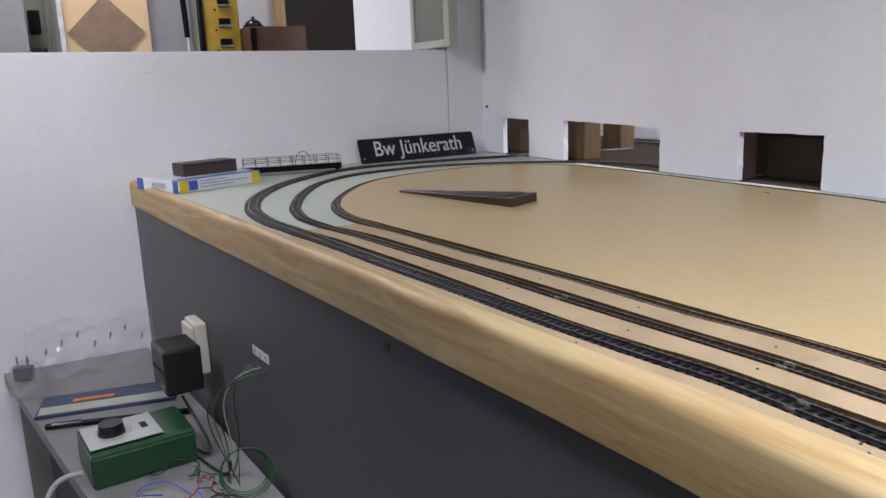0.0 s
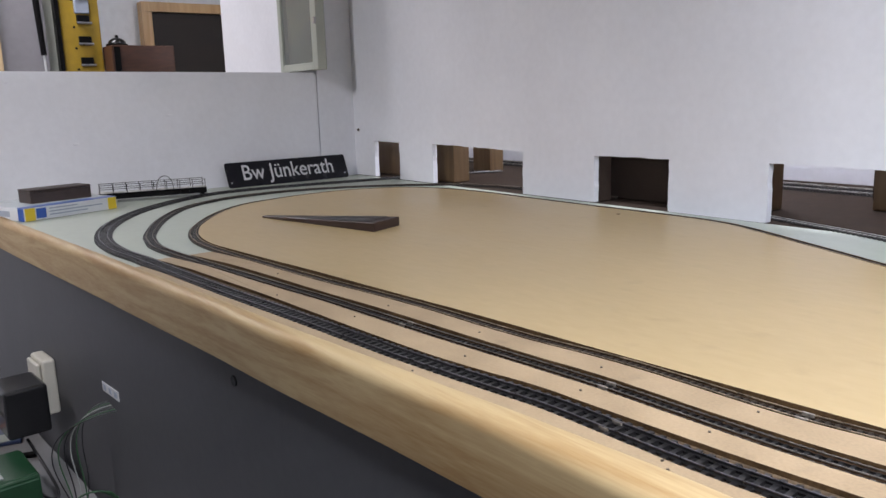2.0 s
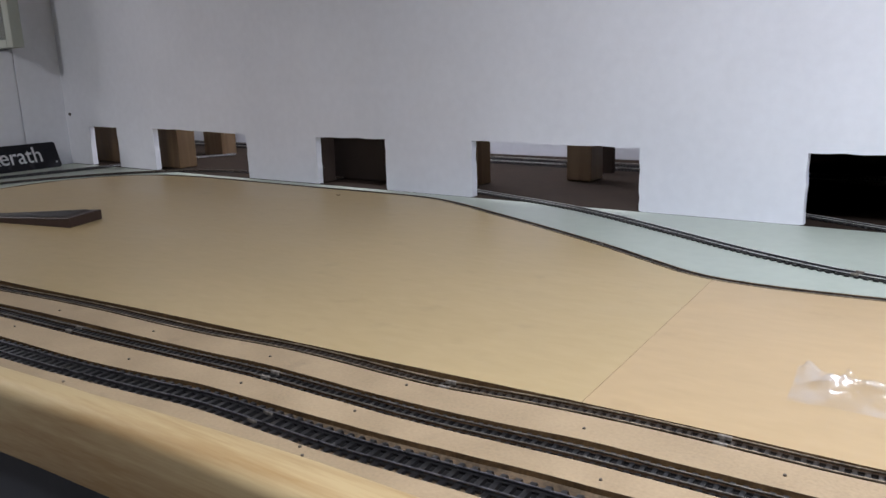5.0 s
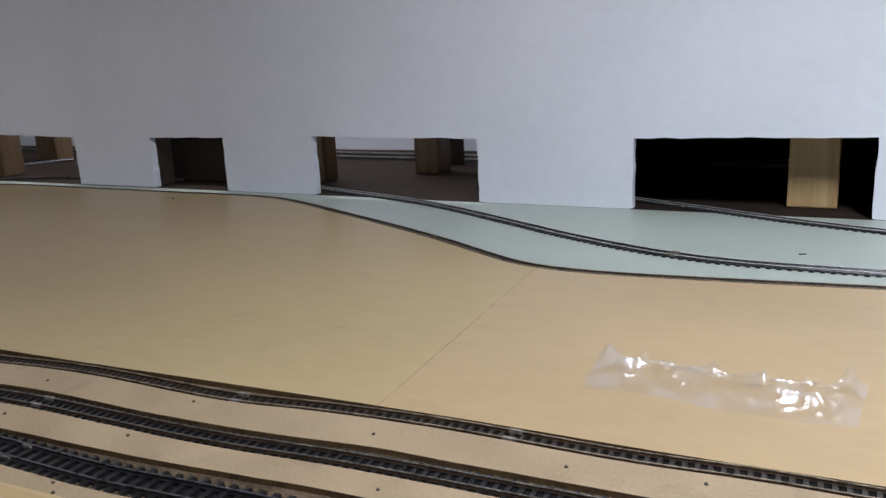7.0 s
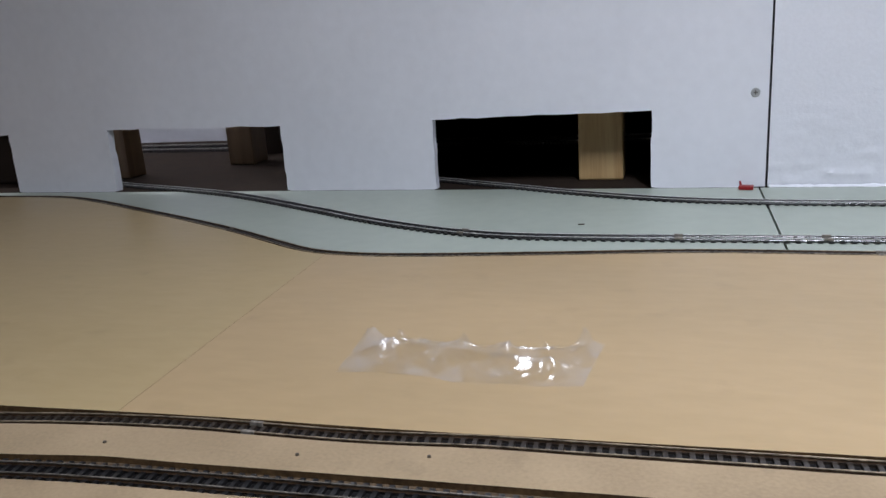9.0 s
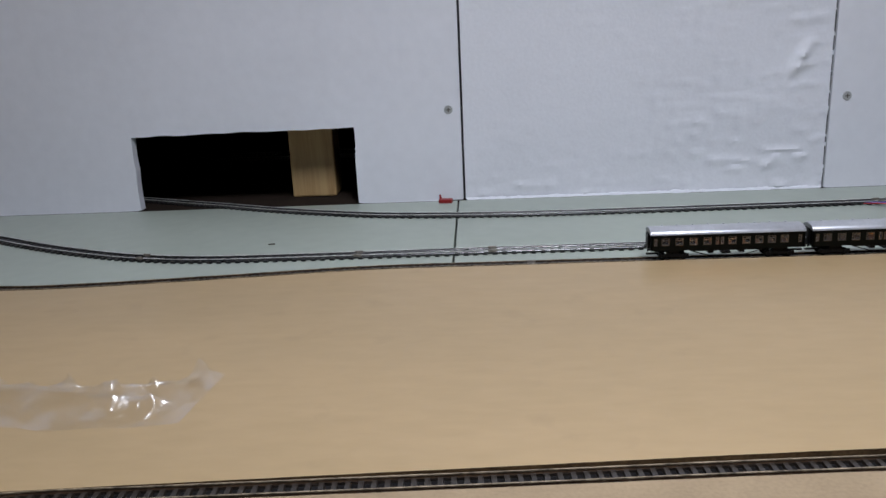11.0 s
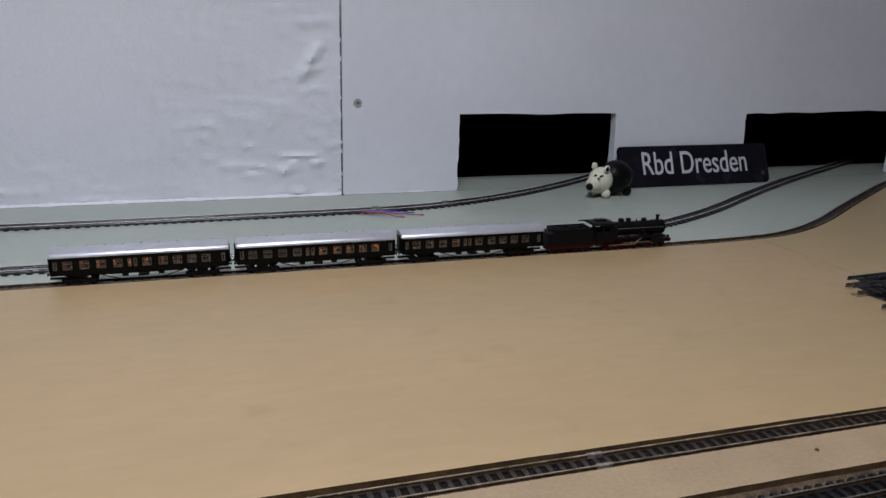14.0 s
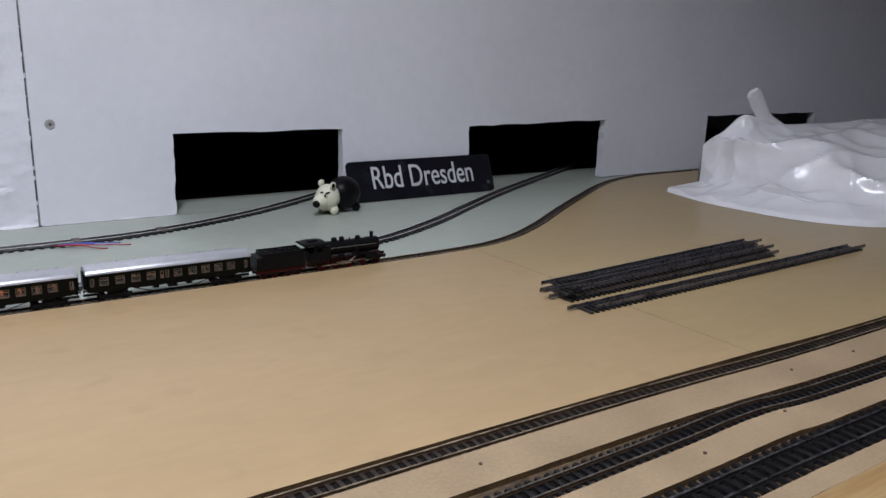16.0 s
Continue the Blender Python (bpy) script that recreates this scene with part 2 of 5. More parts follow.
TILECREAM = material("cream_panel", (0.62, 0.45, 0.27), 0.4, 0.06, 12)
TILEBROWN = material("brown_stone_inlay", (0.24, 0.16, 0.11), 0.5, 0.12, 25)
PILLAR = material("grey_pillar_paint", (0.26, 0.25, 0.27), 0.6, 0.05)
YELLOW = material("yellow_apparatus_paint", (0.42, 0.27, 0.02), 0.45, 0.1, 30)
DARKWOOD = material("dark_mahogany", (0.075, 0.028, 0.013), 0.5, 0.2, 20, 200, 0.2, stretch=(1, 1, 6))
DOORWOOD = wood("oak_door_frame", (0.56, 0.36, 0.17), (0.45, 0.27, 0.11), 2, 5)
# near-black that stands for the unlit depth of the doorway
DOORSHADE = material("doorway_shade", (0.022, 0.015, 0.011), 0.6, 0.2, 8)
GREYGREEN = material("grey_green_metal", (0.36, 0.38, 0.33), 0.45, 0.06, 20)
PICTURE = material("faded_print", (0.28, 0.29, 0.24), 0.5, 0.15, 14, 120)
ORANGECARD = material("orange_print", (0.55, 0.17, 0.03), 0.4, 0.2, 40)
NAVYCARD = material("navy_print", (0.03, 0.05, 0.12), 0.35, 0.3, 50)

# ---- building tools ----


def part(name, bm, mat, parent=None, label="", kind="", smooth=False):
    me = bpy.data.meshes.new(name)
    bmesh.ops.recalc_face_normals(bm, faces=bm.faces)
    if smooth:
        for f in bm.faces:
            f.smooth = True
    bm.to_mesh(me)
    bm.free()
    for m in (mat if isinstance(mat, (list, tuple)) else (mat,)):
        me.materials.append(m)
    if smooth:
        me.set_sharp_from_angle(angle=radians(38))
    ob = new(name, me)
    if parent:
        ob.parent = parent
    return tagged(ob, label, kind=kind)


def thing(name, label, category, group="", kind="", at=None):
    ob = new(name)
    ob.empty_display_size = 0.02
    if at is not None:
        ob.matrix_world = at
    return tagged(ob, label, category, group, kind)


def box(bm, x0, y0, z0, x1, y1, z1, bevel=0.0, index=0):
    g = bmesh.ops.create_cube(bm, size=1, matrix=Matrix.Translation(((x0 + x1) / 2, (y0 + y1) / 2, (z0 + z1) / 2)) @ Matrix.Diagonal((x1 - x0, y1 - y0, z1 - z0, 1)))
    faces = {f for v in g["verts"] for f in v.link_faces}
    for f in faces:
        f.material_index = index
    if bevel:
        bmesh.ops.bevel(bm, geom=list({e for v in g["verts"] for e in v.link_edges}), offset=bevel, segments=2, affect="EDGES", profile=0.5)
    return bm


def cube(*a, **k):
    return box(bmesh.new(), *a, **k)


def rod(bm, p, q, r0, r1=None, seg=12):
    p, q = Vector(p), Vector(q)
    d = q - p
    m = Matrix.Translation((p + q) / 2) @ d.to_track_quat("Z", "Y").to_matrix().to_4x4()
    bmesh.ops.create_cone(bm, cap_ends=True, segments=seg, radius1=r0, radius2=r0 if r1 is None else r1, depth=d.length, matrix=m)
    return bm


def ball(bm, c, sx, sy=None, sz=None, seg=14, turn=None):
    m = Matrix.Translation(c) @ (turn or Matrix.Identity(4)) @ Matrix.Diagonal((sx, sy or sx, sz or sx, 1))
    return bmesh.ops.create_uvsphere(bm, u_segments=seg, v_segments=max(8, seg // 2 + 2), radius=1, matrix=m)


def slab(outline, z0, z1, axis="z"):
    """A plate with any outline. axis z: lies flat; y: stands, outline in x and z, from y=z0 to z1; x: outline in y and z."""
    bm = bmesh.new()
    put = {"z": lambda a, b, c: (a, b, c), "y": lambda a, b, c: (a, c, b), "x": lambda a, b, c: (c, a, b)}[axis]
    lo = [bm.verts.new(put(a, b, z0)) for a, b in outline]
    hi = [bm.verts.new(put(a, b, z1)) for a, b in outline]
    bm.faces.new(lo[::-1])
    bm.faces.new(hi)
    for i in range(len(lo)):
        j = (i + 1) % len(lo)
        bm.faces.new((lo[i], lo[j], hi[j], hi[i]))
    return bm


def spline(points, step=0.004):
    """Evenly spaced points and unit directions on a smooth curve through the given plan points."""
    p = [Vector(q).to_2d() if len(q) > 2 else Vector(q) for q in points]
    p = [p[0] * 2 - p[1]] + p + [p[-1] * 2 - p[-2]]
    dense = []
    for i in range(1, len(p) - 2):
        a, b, c, d = p[i - 1:i + 3]
        for k in range(24):
            t = k / 24
            dense.append(0.5 * (2 * b + (c - a) * t + (2 * a - 5 * b + 4 * c - d) * t * t + (3 * b - a - 3 * c + d) * t ** 3))
    dense.append(p[-2])
    for _ in range(10):
        dense = [dense[0]] + [(dense[i - 1] + dense[i] * 2 + dense[i + 1]) / 4 for i in range(1, len(dense) - 1)] + [dense[-1]]
    out, need = [dense[0]], step
    for a, b in zip(dense, dense[1:]):
        n = (b - a).length
        while n >= need > 0:
            a = a + (b - a) * (need / n)
            out.append(a)
            n, need = (b - a).length, step
        need -= n
    dirs = [(out[min(i + 1, len(out) - 1)] - out[max(i - 1, 0)]).normalized() for i in range(len(out))]
    return list(zip(out, dirs))


def beside(curve, off):
    """The curve shifted to its left by off."""
    return [Vector((p.x - d.y * off, p.y + d.x * off)) for p, d in curve]


def sweep(bm, curve, profile, off=0.0):
    """Runs a closed profile of (sideways, up) along a plan curve."""
    rows = []
    for p, d in curve:
        s = Vector((-d.y, d.x))
        rows.append([bm.verts.new((p.x + s.x * (u + off), p.y + s.y * (u + off), v)) for u, v in profile])
    k = len(profile)
    for a, b in zip(rows, rows[1:]):
        for i in range(k):
            bm.faces.new((a[i], a[(i + 1) % k], b[(i + 1) % k], b[i]))
    bm.faces.new(rows[0])
    bm.faces.new(rows[-1][::-1])
    return bm


def tube(name, pts, r, mat, parent=None, label="", seg=3):
    """A round wire through points."""
    cu = bpy.data.curves.new(name, "CURVE")
    cu.dimensions, cu.bevel_depth, cu.bevel_resolution, cu.resolution_u = "3D", r, seg, 6
    sp = cu.splines.new("NURBS")
    sp.points.add(len(pts) - 1)
    for q, v in zip(sp.points, pts):
        q.co = (*v, 1)
    sp.use_endpoint_u, sp.order_u = True, min(4, len(pts))
    cu.materials.append(mat)
    tmp = bpy.data.objects.new(name, cu)
    me = bpy.data.meshes.new_from_object(tmp)
    bpy.data.objects.remove(tmp)
    for f in me.polygons:
        f.use_smooth = True
    if not me.materials:
        me.materials.append(mat)
    ob = new(name, me)
    if parent:
        ob.parent = parent
    return tagged(ob, label)


def lettering(text, height, mat, parent, at, width=None, name="lettering", thick=0.0004):
    cu = bpy.data.curves.new(name, "FONT")
    cu.body, cu.size, cu.align_x, cu.align_y, cu.extrude, cu.offset = text, height, "CENTER", "CENTER", thick, height * 0.002
    tmp = bpy.data.objects.new(name, cu)
    me = bpy.data.meshes.new_from_object(tmp)
    bpy.data.objects.remove(tmp)
    me.materials.clear()
    me.materials.append(mat)
    if width:
        xs = [v.co.x for v in me.vertices]
        me.transform(Matrix.Diagonal((width / (max(xs) - min(xs)), 1, 1, 1)))
    ob = new(name, me)
    ob.parent = parent
    ob.matrix_local = at
    return ob


def front(x):
    """The layout's slightly bowed front edge."""
    return float(np.interp(x, (-1.64, -1.3, -0.9, -0.69, -0.565, -0.45, -0.37, -0.3, -0.19, 0.0, 0.5, 1.0, 2.3), (-0.872, -0.846, -0.810, -0.793, -0.782, -0.775, -0.768, -0.762, -0.755, -0.750, -0.728, -0.708, -0.706)))


def lath_width(x):
    """The edge lath tapers towards the corner."""
    return float(np.interp(x, (-0.6, -0.25, -0.08, 2.3), (0.018, 0.021, 0.029, 0.029)))


WALL_X, RIGHT_X = -1.615, 2.35
FLOOR_Z, CEIL_Z = -1.10, 1.28

# ---- the rooms ----
tagged(part("floor", slab([(-4.4, -3.2), (RIGHT_X + 0.1, -3.2), (RIGHT_X + 0.1, 1.0), (-4.4, 1.0)], FLOOR_Z - 0.05, FLOOR_Z), FLOOR), "grey hard floor under the layout", "floor", kind="structure")
tagged(part("ceiling", slab([(-4.4, -3.2), (RIGHT_X + 0.1, -3.2), (RIGHT_X + 0.1, 1.0), (-4.4, 1.0)], CEIL_Z, CEIL_Z + 0.05), CEIL), "plain white painted ceiling", "ceiling", kind="structure")
tagged(part("wall_south", cube(-4.4, -3.2, FLOOR_Z, RIGHT_X + 0.1, -3.1, CEIL_Z), WHITE), "plain white wall behind the viewer", "wall", kind="structure")
tagged(part("wall_east", cube(RIGHT_X, -3.1, FLOOR_Z, RIGHT_X + 0.1, 1.0, CEIL_Z), WHITE), "white end wall of the room", "wall", kind="structure")
tagged(part("wall_far_north", cube(-4.4, 0.9, FLOOR_Z, RIGHT_X, 1.0, CEIL_Z), WHITE), "white wall of the space behind the layout", "wall", kind="structure")
tagged(part("wall_far_west", cube(-4.4, -3.1, FLOOR_Z, -4.3, 0.9, CEIL_Z), WHITE), "white wall of the next room", "wall", kind="structure")

# the board wall behind the layout, with hand-cut train openings along its foot
cut = random.Random(4)


def board(x0, x1, holes):
    """Outline in x and z of a wall board whose foot has notches."""
    pts = [(x0, CEIL_Z), (x0, 0.001)]
    for a, b, za, zb in holes:
        pts.append((a, 0.001))
        for k in range(1, 9):
            pts.append((a + cut.uniform(-1, 1) * 0.0009, za * k / 9))
        n = max(5, int((b - a) / 0.018))
        for k in range(n + 1):
            pts.append((a + (b - a) * k / n, za + (zb - za) * k / n + (cut.uniform(-1, 1) * 0.0008 if 0 < k < n else 0)))
        for k in range(8, 0, -1):
            pts.append((b + cut.uniform(-1, 1) * 0.0009, zb * k / 9))
        pts.append((b, 0.001))
    return pts + [(x1, 0.001), (x1, CEIL_Z)]


HOLES_LEFT = [(-1.522, -1.411, 0.089, 0.088), (-1.277, -0.980, 0.089, 0.083), (-0.796, -0.638, 0.083, 0.084), (-0.468, -0.203, 0.086, 0.084), (0.0, 0.253, 0.085, 0.087)]
HOLES_RIGHT = [(0.903, 1.100, 0.087, 0.086), (1.284, 1.531, 0.084, 0.087), (1.763, 2.065, 0.088, 0.088)]
wall = thing("wall_north", "white painted board wall with hand-cut openings along its foot", "wall", kind="structure")
part("panel", slab(board(WALL_X, 0.3722, HOLES_LEFT), 0.0, 0.012, "y"), WHITE, wall)
part("panel", slab(board(0.7715, RIGHT_X, HOLES_RIGHT), 0.0, 0.012, "y"), WHITE, wall)

# rough plaster patch between the two boards, with lumps and dents
bm = bmesh.new()
nx, nz = 90, 150
grid = {}
for i in range(nx + 1):
    for k in range(nz + 1):
        x, z = 0.3748 + (0.7698 - 0.3748) * i / nx, 0.0003 + 0.55 * k / nz
        n1 = noise.noise((x * 11, z * 16, 1.3))
        n2 = noise.noise((x * 88, z * 100, 5.1))
        n3 = noise.noise((x * 22, z * 190, 3.3))
        rough = min(1.0, max(0.12 + 0.6 * math.exp(-(z / 0.05) ** 2), (x - 0.50) * 5.0 + 0.35 * n1))
        lump = max(0.0, n1) * 0.0026 + 1.1 * (max(0.0, n2 - 0.28) ** 0.5 * 0.0042 + max(0.0, n3 - 0.30) ** 0.5 * 0.0032) * rough
        fade = min(1.0, 0.35 + 0.25 / (0.2 + z * 6))
        ridge = 0.0070 * math.exp(-(((x - 0.738) - (z - 0.142) * 0.55) / 0.006) ** 2) * math.exp(-((z - 0.142) / 0.017) ** 2) * (0.7 + 0.9 * noise.noise((x * 120, z * 120, 8)))
        dent = -0.003 * math.exp(-((x - 0.729) ** 2 + (z - 0.116) ** 2) / 0.004 ** 2)
        grid[i, k] = bm.verts.new((x, 0.0035 - lump * fade - ridge - dent, z))
for i in range(nx):
    for k in range(nz):
        bm.faces.new((grid[i, k], grid[i + 1, k], grid[i + 1, k + 1], grid[i, k + 1]))
part("rough_patch", bm, PLASTER, wall, "rough lumpy white plaster patch", smooth=True)
part("upper_plaster", cube(0.3748, 0.0042, 0.552, 0.7698, 0.012, CEIL_Z), PLASTER, wall)
part("joint_backing", cube(0.36, 0.0122, 0.0, 0.78, 0.016, CEIL_Z), JOINT, wall, "dark open joint behind the boards")

part("joint_filler", cube(0.7700, 0.0032, 0.0, 0.7713, 0.0121, CEIL_Z), JOINTGREY, wall, "grey filler in the seam")
flecks = random.Random(5)
for k in range(26):
    z = 0.02 + 0.021 * k + flecks.uniform(-0.006, 0.006)
    h = flecks.uniform(0.002, 0.007)
    part("plaster_fleck", cube(0.7699, 0.0016, z, 0.7699 + flecks.uniform(0.0005, 0.0014), 0.006, z + h * 0.7, bevel=0.0003), PLASTER, wall)
for fx0, fx1, size in ((0.376, 0.768, 1.0), (0.773, 0.901, 0.45), (1.102, 1.282, 0.4), (0.256, 0.345, 0.4), (-0.200, -0.003, 0.4), (-0.635, -0.471, 0.35)):
    bm = bmesh.new()
    foot = []
    steps = int((fx1 - fx0) / 0.0025)
    for k in range(steps + 1):
        x = fx0 + (fx1 - fx0) * k / steps
        r = size * (0.0022 + 0.0034 * max(0.0, noise.noise((x * 45, 2, 7))) + 0.0016 * noise.noise((x * 160, 4, 1)))
        r = max(r, 0.0007)
        foot.append([bm.verts.new((x, 0.0005 + 0.0015 * size - r * 1.5 * math.cos(a), 0.0003 + r * math.sin(a))) for a in (0, 0.5, 1.0, 1.57)])
    for a, b in zip(foot, foot[1:]):
        for i in range(3):
            bm.faces.new((a[i], a[i + 1], b[i + 1], b[i]))
    part("plaster_foot", bm, PLASTER, wall, "ragged plaster foot on the deck", smooth=True)

# west side: a low wall with a wide opening into the next room
west = thing("wall_west", "white painted half-height wall with a wide opening above", "wall", kind="structure")
bm = slab([(-3.1, FLOOR_Z), (-0.1, FLOOR_Z), (-0.1, 0.259), (-3.1, 0.288)], -1.80, WALL_X, "x")
bmesh.ops.bevel(bm, geom=list(bm.edges), offset=0.004, segments=2, affect="EDGES")
part("parapet", bm, WHITE, west)
part("pillar", cube(-2.2, -0.1, FLOOR_Z, WALL_X, 0.0, CEIL_Z), WHITE, west)
part("lintel", cube(-1.80, -3.1, 0.95, WALL_X, -0.1, CEIL_Z), WHITE, west)
part("filler", cube(-2.2, 0.0, FLOOR_Z, WALL_X, 0.012, CEIL_Z), WHITE, west)

dents = random.Random(8)
for k in range(6):
    y, z = dents.uniform(-0.95, -0.2), dents.uniform(0.10, 0.25)
    bm = bmesh.new()
    ball(bm, (WALL_X, y, z), 0.0008, dents.uniform(0.004, 0.014), dents.uniform(0.0012, 0.003), seg=10)
    part("paint_lump", bm, WHITE, west, smooth=True)

# ---- lamps' housings ----
for x, y, z, w, d in ((0.56, -0.75, 1.165, 0.20, 0.66), (-0.95, -1.75, 1.235, 0.26, 0.70), (-2.55, -1.0, 1.205, 0.24, 1.04), (-0.85, 0.38, 1.215, 0.94, 0.18)):
    lamp = thing("ceiling_lamp", "white fluorescent ceiling lamp housing", "ceiling lamp", "ceiling lamps")
    part("housing", cube(x - w / 2, y - d / 2, z, x + w / 2, y + d / 2, CEIL_Z, bevel=0.006), CARDWHITE, lamp)

# ---- the layout table ----
xs = [-1.61 + 0.05 * i for i in range(80)]
deck_l = [(x, front(x) + 0.016) for x in xs if x < 0.36]
layout = thing("layout_deck", "green-grey painted layout deck on a panelled frame", "layout table")
part("deck_board", slab(deck_l + [(0.3655, front(0.3655) + 0.016), (0.3655, -0.001), (WALL_X, -0.001), (WALL_X, front(WALL_X) + 0.016)], -0.018, 0.0), GREEN, layout)
deck_r = [(x, front(x) + 0.016) for x in xs if 0.37 < x < RIGHT_X]
part("deck_board", slab([(0.3675, front(0.3675) + 0.016)] + deck_r + [(RIGHT_X, front(RIGHT_X) + 0.016), (RIGHT_X, -0.001), (0.3675, -0.001)], -0.018, 0.0), GREEN, layout)
part("joint_strip", cube(0.33, -0.65, -0.022, 0.40, 0.0, -0.0185), JOINT, layout)
part("rear_deck", slab([(-2.3, 0.0005), (RIGHT_X, 0.0005), (RIGHT_X, 0.60), (-2.3, 0.60)], -0.018, -0.0005), DECKSHADE, layout, "brown deck behind the wall, with shade in its colour")
part("rear_deck", cube(0.88, 0.0006, -0.0178, 1.60, 0.075, 0.0001), GREEN, layout)
edge = [(Vector((x, front(x))), Vector((1, 0))) for x in [-1.612 + 0.02 * i for i in range(198)]]
edge = [(p, (edge[min(i + 1, len(edge) - 1)][0] - edge[max(i - 1, 0)][0]).normalized()) for i, (p, d) in enumerate(edge)]
bm = bmesh.new()
rows = []
for p, d in edge:
    w = lath_width(p.x)
    wave = 0.0006 * noise.noise((p.x * 9, 1, 4))
    prof = [(0.0, -0.045), (0.0, -0.0040), (0.0004, -0.0014), (0.0014, 0.0010), (0.0031, 0.0031 + wave), (0.0054, 0.0047 + wave), (0.0082, 0.0055 + wave), (w - 0.003, 0.0058), (w - 0.0007, 0.0050), (w, 0.0030), (w, -0.045)]
    rows.append([bm.verts.new((p.x - d.y * u, p.y + d.x * u, v)) for u, v in prof])
for a, b in zip(rows, rows[1:]):
    for i in range(len(a)):
        k = (i + 1) % len(a)
        bm.faces.new((a[i], a[k], b[k], b[i]))
bm.faces.new(rows[0])
bm.faces.new(rows[-1][::-1])
part("edge_lath", bm, LATH, layout, "pale varnished pine edge lath with rounded top", smooth=True)
part("skirt_panel", sweep(bmesh.new(), edge, [(0.006, FLOOR_Z), (0.006, -0.0435), (0.018, -0.0435), (0.018, FLOOR_Z)]), GREYPANEL, layout, "dark grey painted skirt panel")

# ---- track lines ----
# the front tracks lie in hand-sawn grooves: plan edges of each groove, far and near side
A_FAR = [(2.2, -0.546), (1.75, -0.561), (1.27, -0.564), (1.1, -0.560), (0.87, -0.5575), (0.6, -0.558), (0.385, -0.569), (0.245, -0.577), (0.16, -0.582), (0.05, -0.586), (-0.06, -0.593), (-0.145, -0.599), (-0.24, -0.6055), (-0.37, -0.6135), (-0.525, -0.627), (-0.63, -0.635), (-0.75, -0.647), (-0.86, -0.6565)]
A_NEAR = [(2.2, -0.562), (1.75, -0.577), (1.25, -0.5785), (1.13, -0.578), (1.03, -0.574), (0.9, -0.5725), (0.6, -0.575), (0.385, -0.584), (0.25, -0.590), (0.2, -0.592), (0.14, -0.5975), (0.052, -0.5995), (-0.02, -0.606), (-0.087, -0.6155), (-0.18, -0.6165), (-0.23, -0.620), (-0.285, -0.6275), (-0.34, -0.632), (-0.417, -0.6355), (-0.5, -0.643), (-0.59, -0.654), (-0.714, -0.664), (-0.86, -0.673)]
B_FAR = [(2.2, -0.590), (1.75, -0.608), (1.19, -0.606), (1.05, -0.601), (0.96, -0.599), (0.6, -0.602), (0.4, -0.610), (0.206, -0.620), (0.07, -0.6275), (0.03, -0.629), (-0.03, -0.637), (-0.105, -0.643), (-0.2, -0.645), (-0.25, -0.6505), (-0.305, -0.655), (-0.379, -0.660), (-0.462, -0.666), (-0.552, -0.675), (-0.666, -0.684), (-0.86, -0.704)]
B_NEAR = [(2.2, -0.614), (1.75, -0.632), (1.16, -0.625), (1.047, -0.6185), (0.97, -0.621), (0.75, -0.6255), (0.5, -0.630), (0.25, -0.640), (0.1, -0.647), (0.02, -0.652), (-0.055, -0.660), (-0.13, -0.663), (-0.178, -0.6645), (-0.235, -0.669), (-0.348, -0.680), (-0.426, -0.686), (-0.52, -0.693), (-0.617, -0.704), (-0.86, -0.726)]
C_FAR = [(2.2, -0.631), (1.75, -0.645), (1.126, -0.642), (1.04, -0.639), (0.95, -0.641), (0.6, -0.644), (0.3, -0.653), (0.053, -0.669), (-0.01, -0.675), (-0.075, -0.682), (-0.16, -0.6875), (-0.215, -0.691), (-0.253, -0.698), (-0.309, -0.7065), (-0.382, -0.712), (-0.47, -0.717), (-0.577, -0.723), (-0.70, -0.733), (-0.86, -0.746)]
C_NEAR = [(2.2, -0.658), (1.75, -0.672), (1.08, -0.667), (0.975, -0.667), (0.6, -0.671), (0.3, -0.684), (0.1, -0.698), (-0.03, -0.7085), (-0.08, -0.713), (-0.15, -0.7145), (-0.19, -0.716), (-0.225, -0.721), (-0.28, -0.728), (-0.34, -0.7345), (-0.422, -0.741), (-0.513, -0.749), (-0.622, -0.759), (-0.774, -0.768), (-0.86, -0.7735)]
LINE_A = [(x, y + 0.0075) for x, y in A_NEAR] + [
          (-0.95, -0.659), (-1.04, -0.63), (-1.13, -0.578), (-1.21, -0.515), (-1.262, -0.45), (-1.29, -0.37), (-1.305, -0.28), (-1.3, -0.2), (-1.258, -0.115), (-1.185, -0.066), (-1.07, -0.044), 
          (-0.9, -0.044), (-0.77, -0.045), (-0.6, -0.043), (-0.52, -0.047), (-0.45, -0.068), (-0.337, -0.121), (-0.24, -0.168), (-0.15, -0.215), (-0.086, -0.253), (-0.04, -0.279), (0.0, -0.29), (0.05, -0.292), (0.12, -0.286), (0.2, -0.277), 
          (0.3, -0.2655), (0.4, -0.2645), (0.6, -0.2645), (0.8, -0.2645), (0.95, -0.2645), (1.08, -0.262), (1.15, -0.251), (1.22, -0.217), (1.3, -0.165), (1.39, -0.108), (1.48, -0.055), (1.56, -0.027), (1.65, -0.02), (1.9, -0.02), 
          (2.3, -0.02)]
LINE_B = [(x, y + 0.0100) for x, y in B_NEAR[:-1]] + [
          (-0.89, -0.719), (-0.98, -0.712), (-1.06, -0.69), (-1.195, -0.63), (-1.31, -0.553), (-1.38, -0.455), (-1.402, -0.35), (-1.397, -0.27), (-1.36, -0.17), (-1.31, -0.09), (-1.25, -0.025), (-1.15, 0.035), (-1.0, 0.06),
          (-0.8, 0.065)]
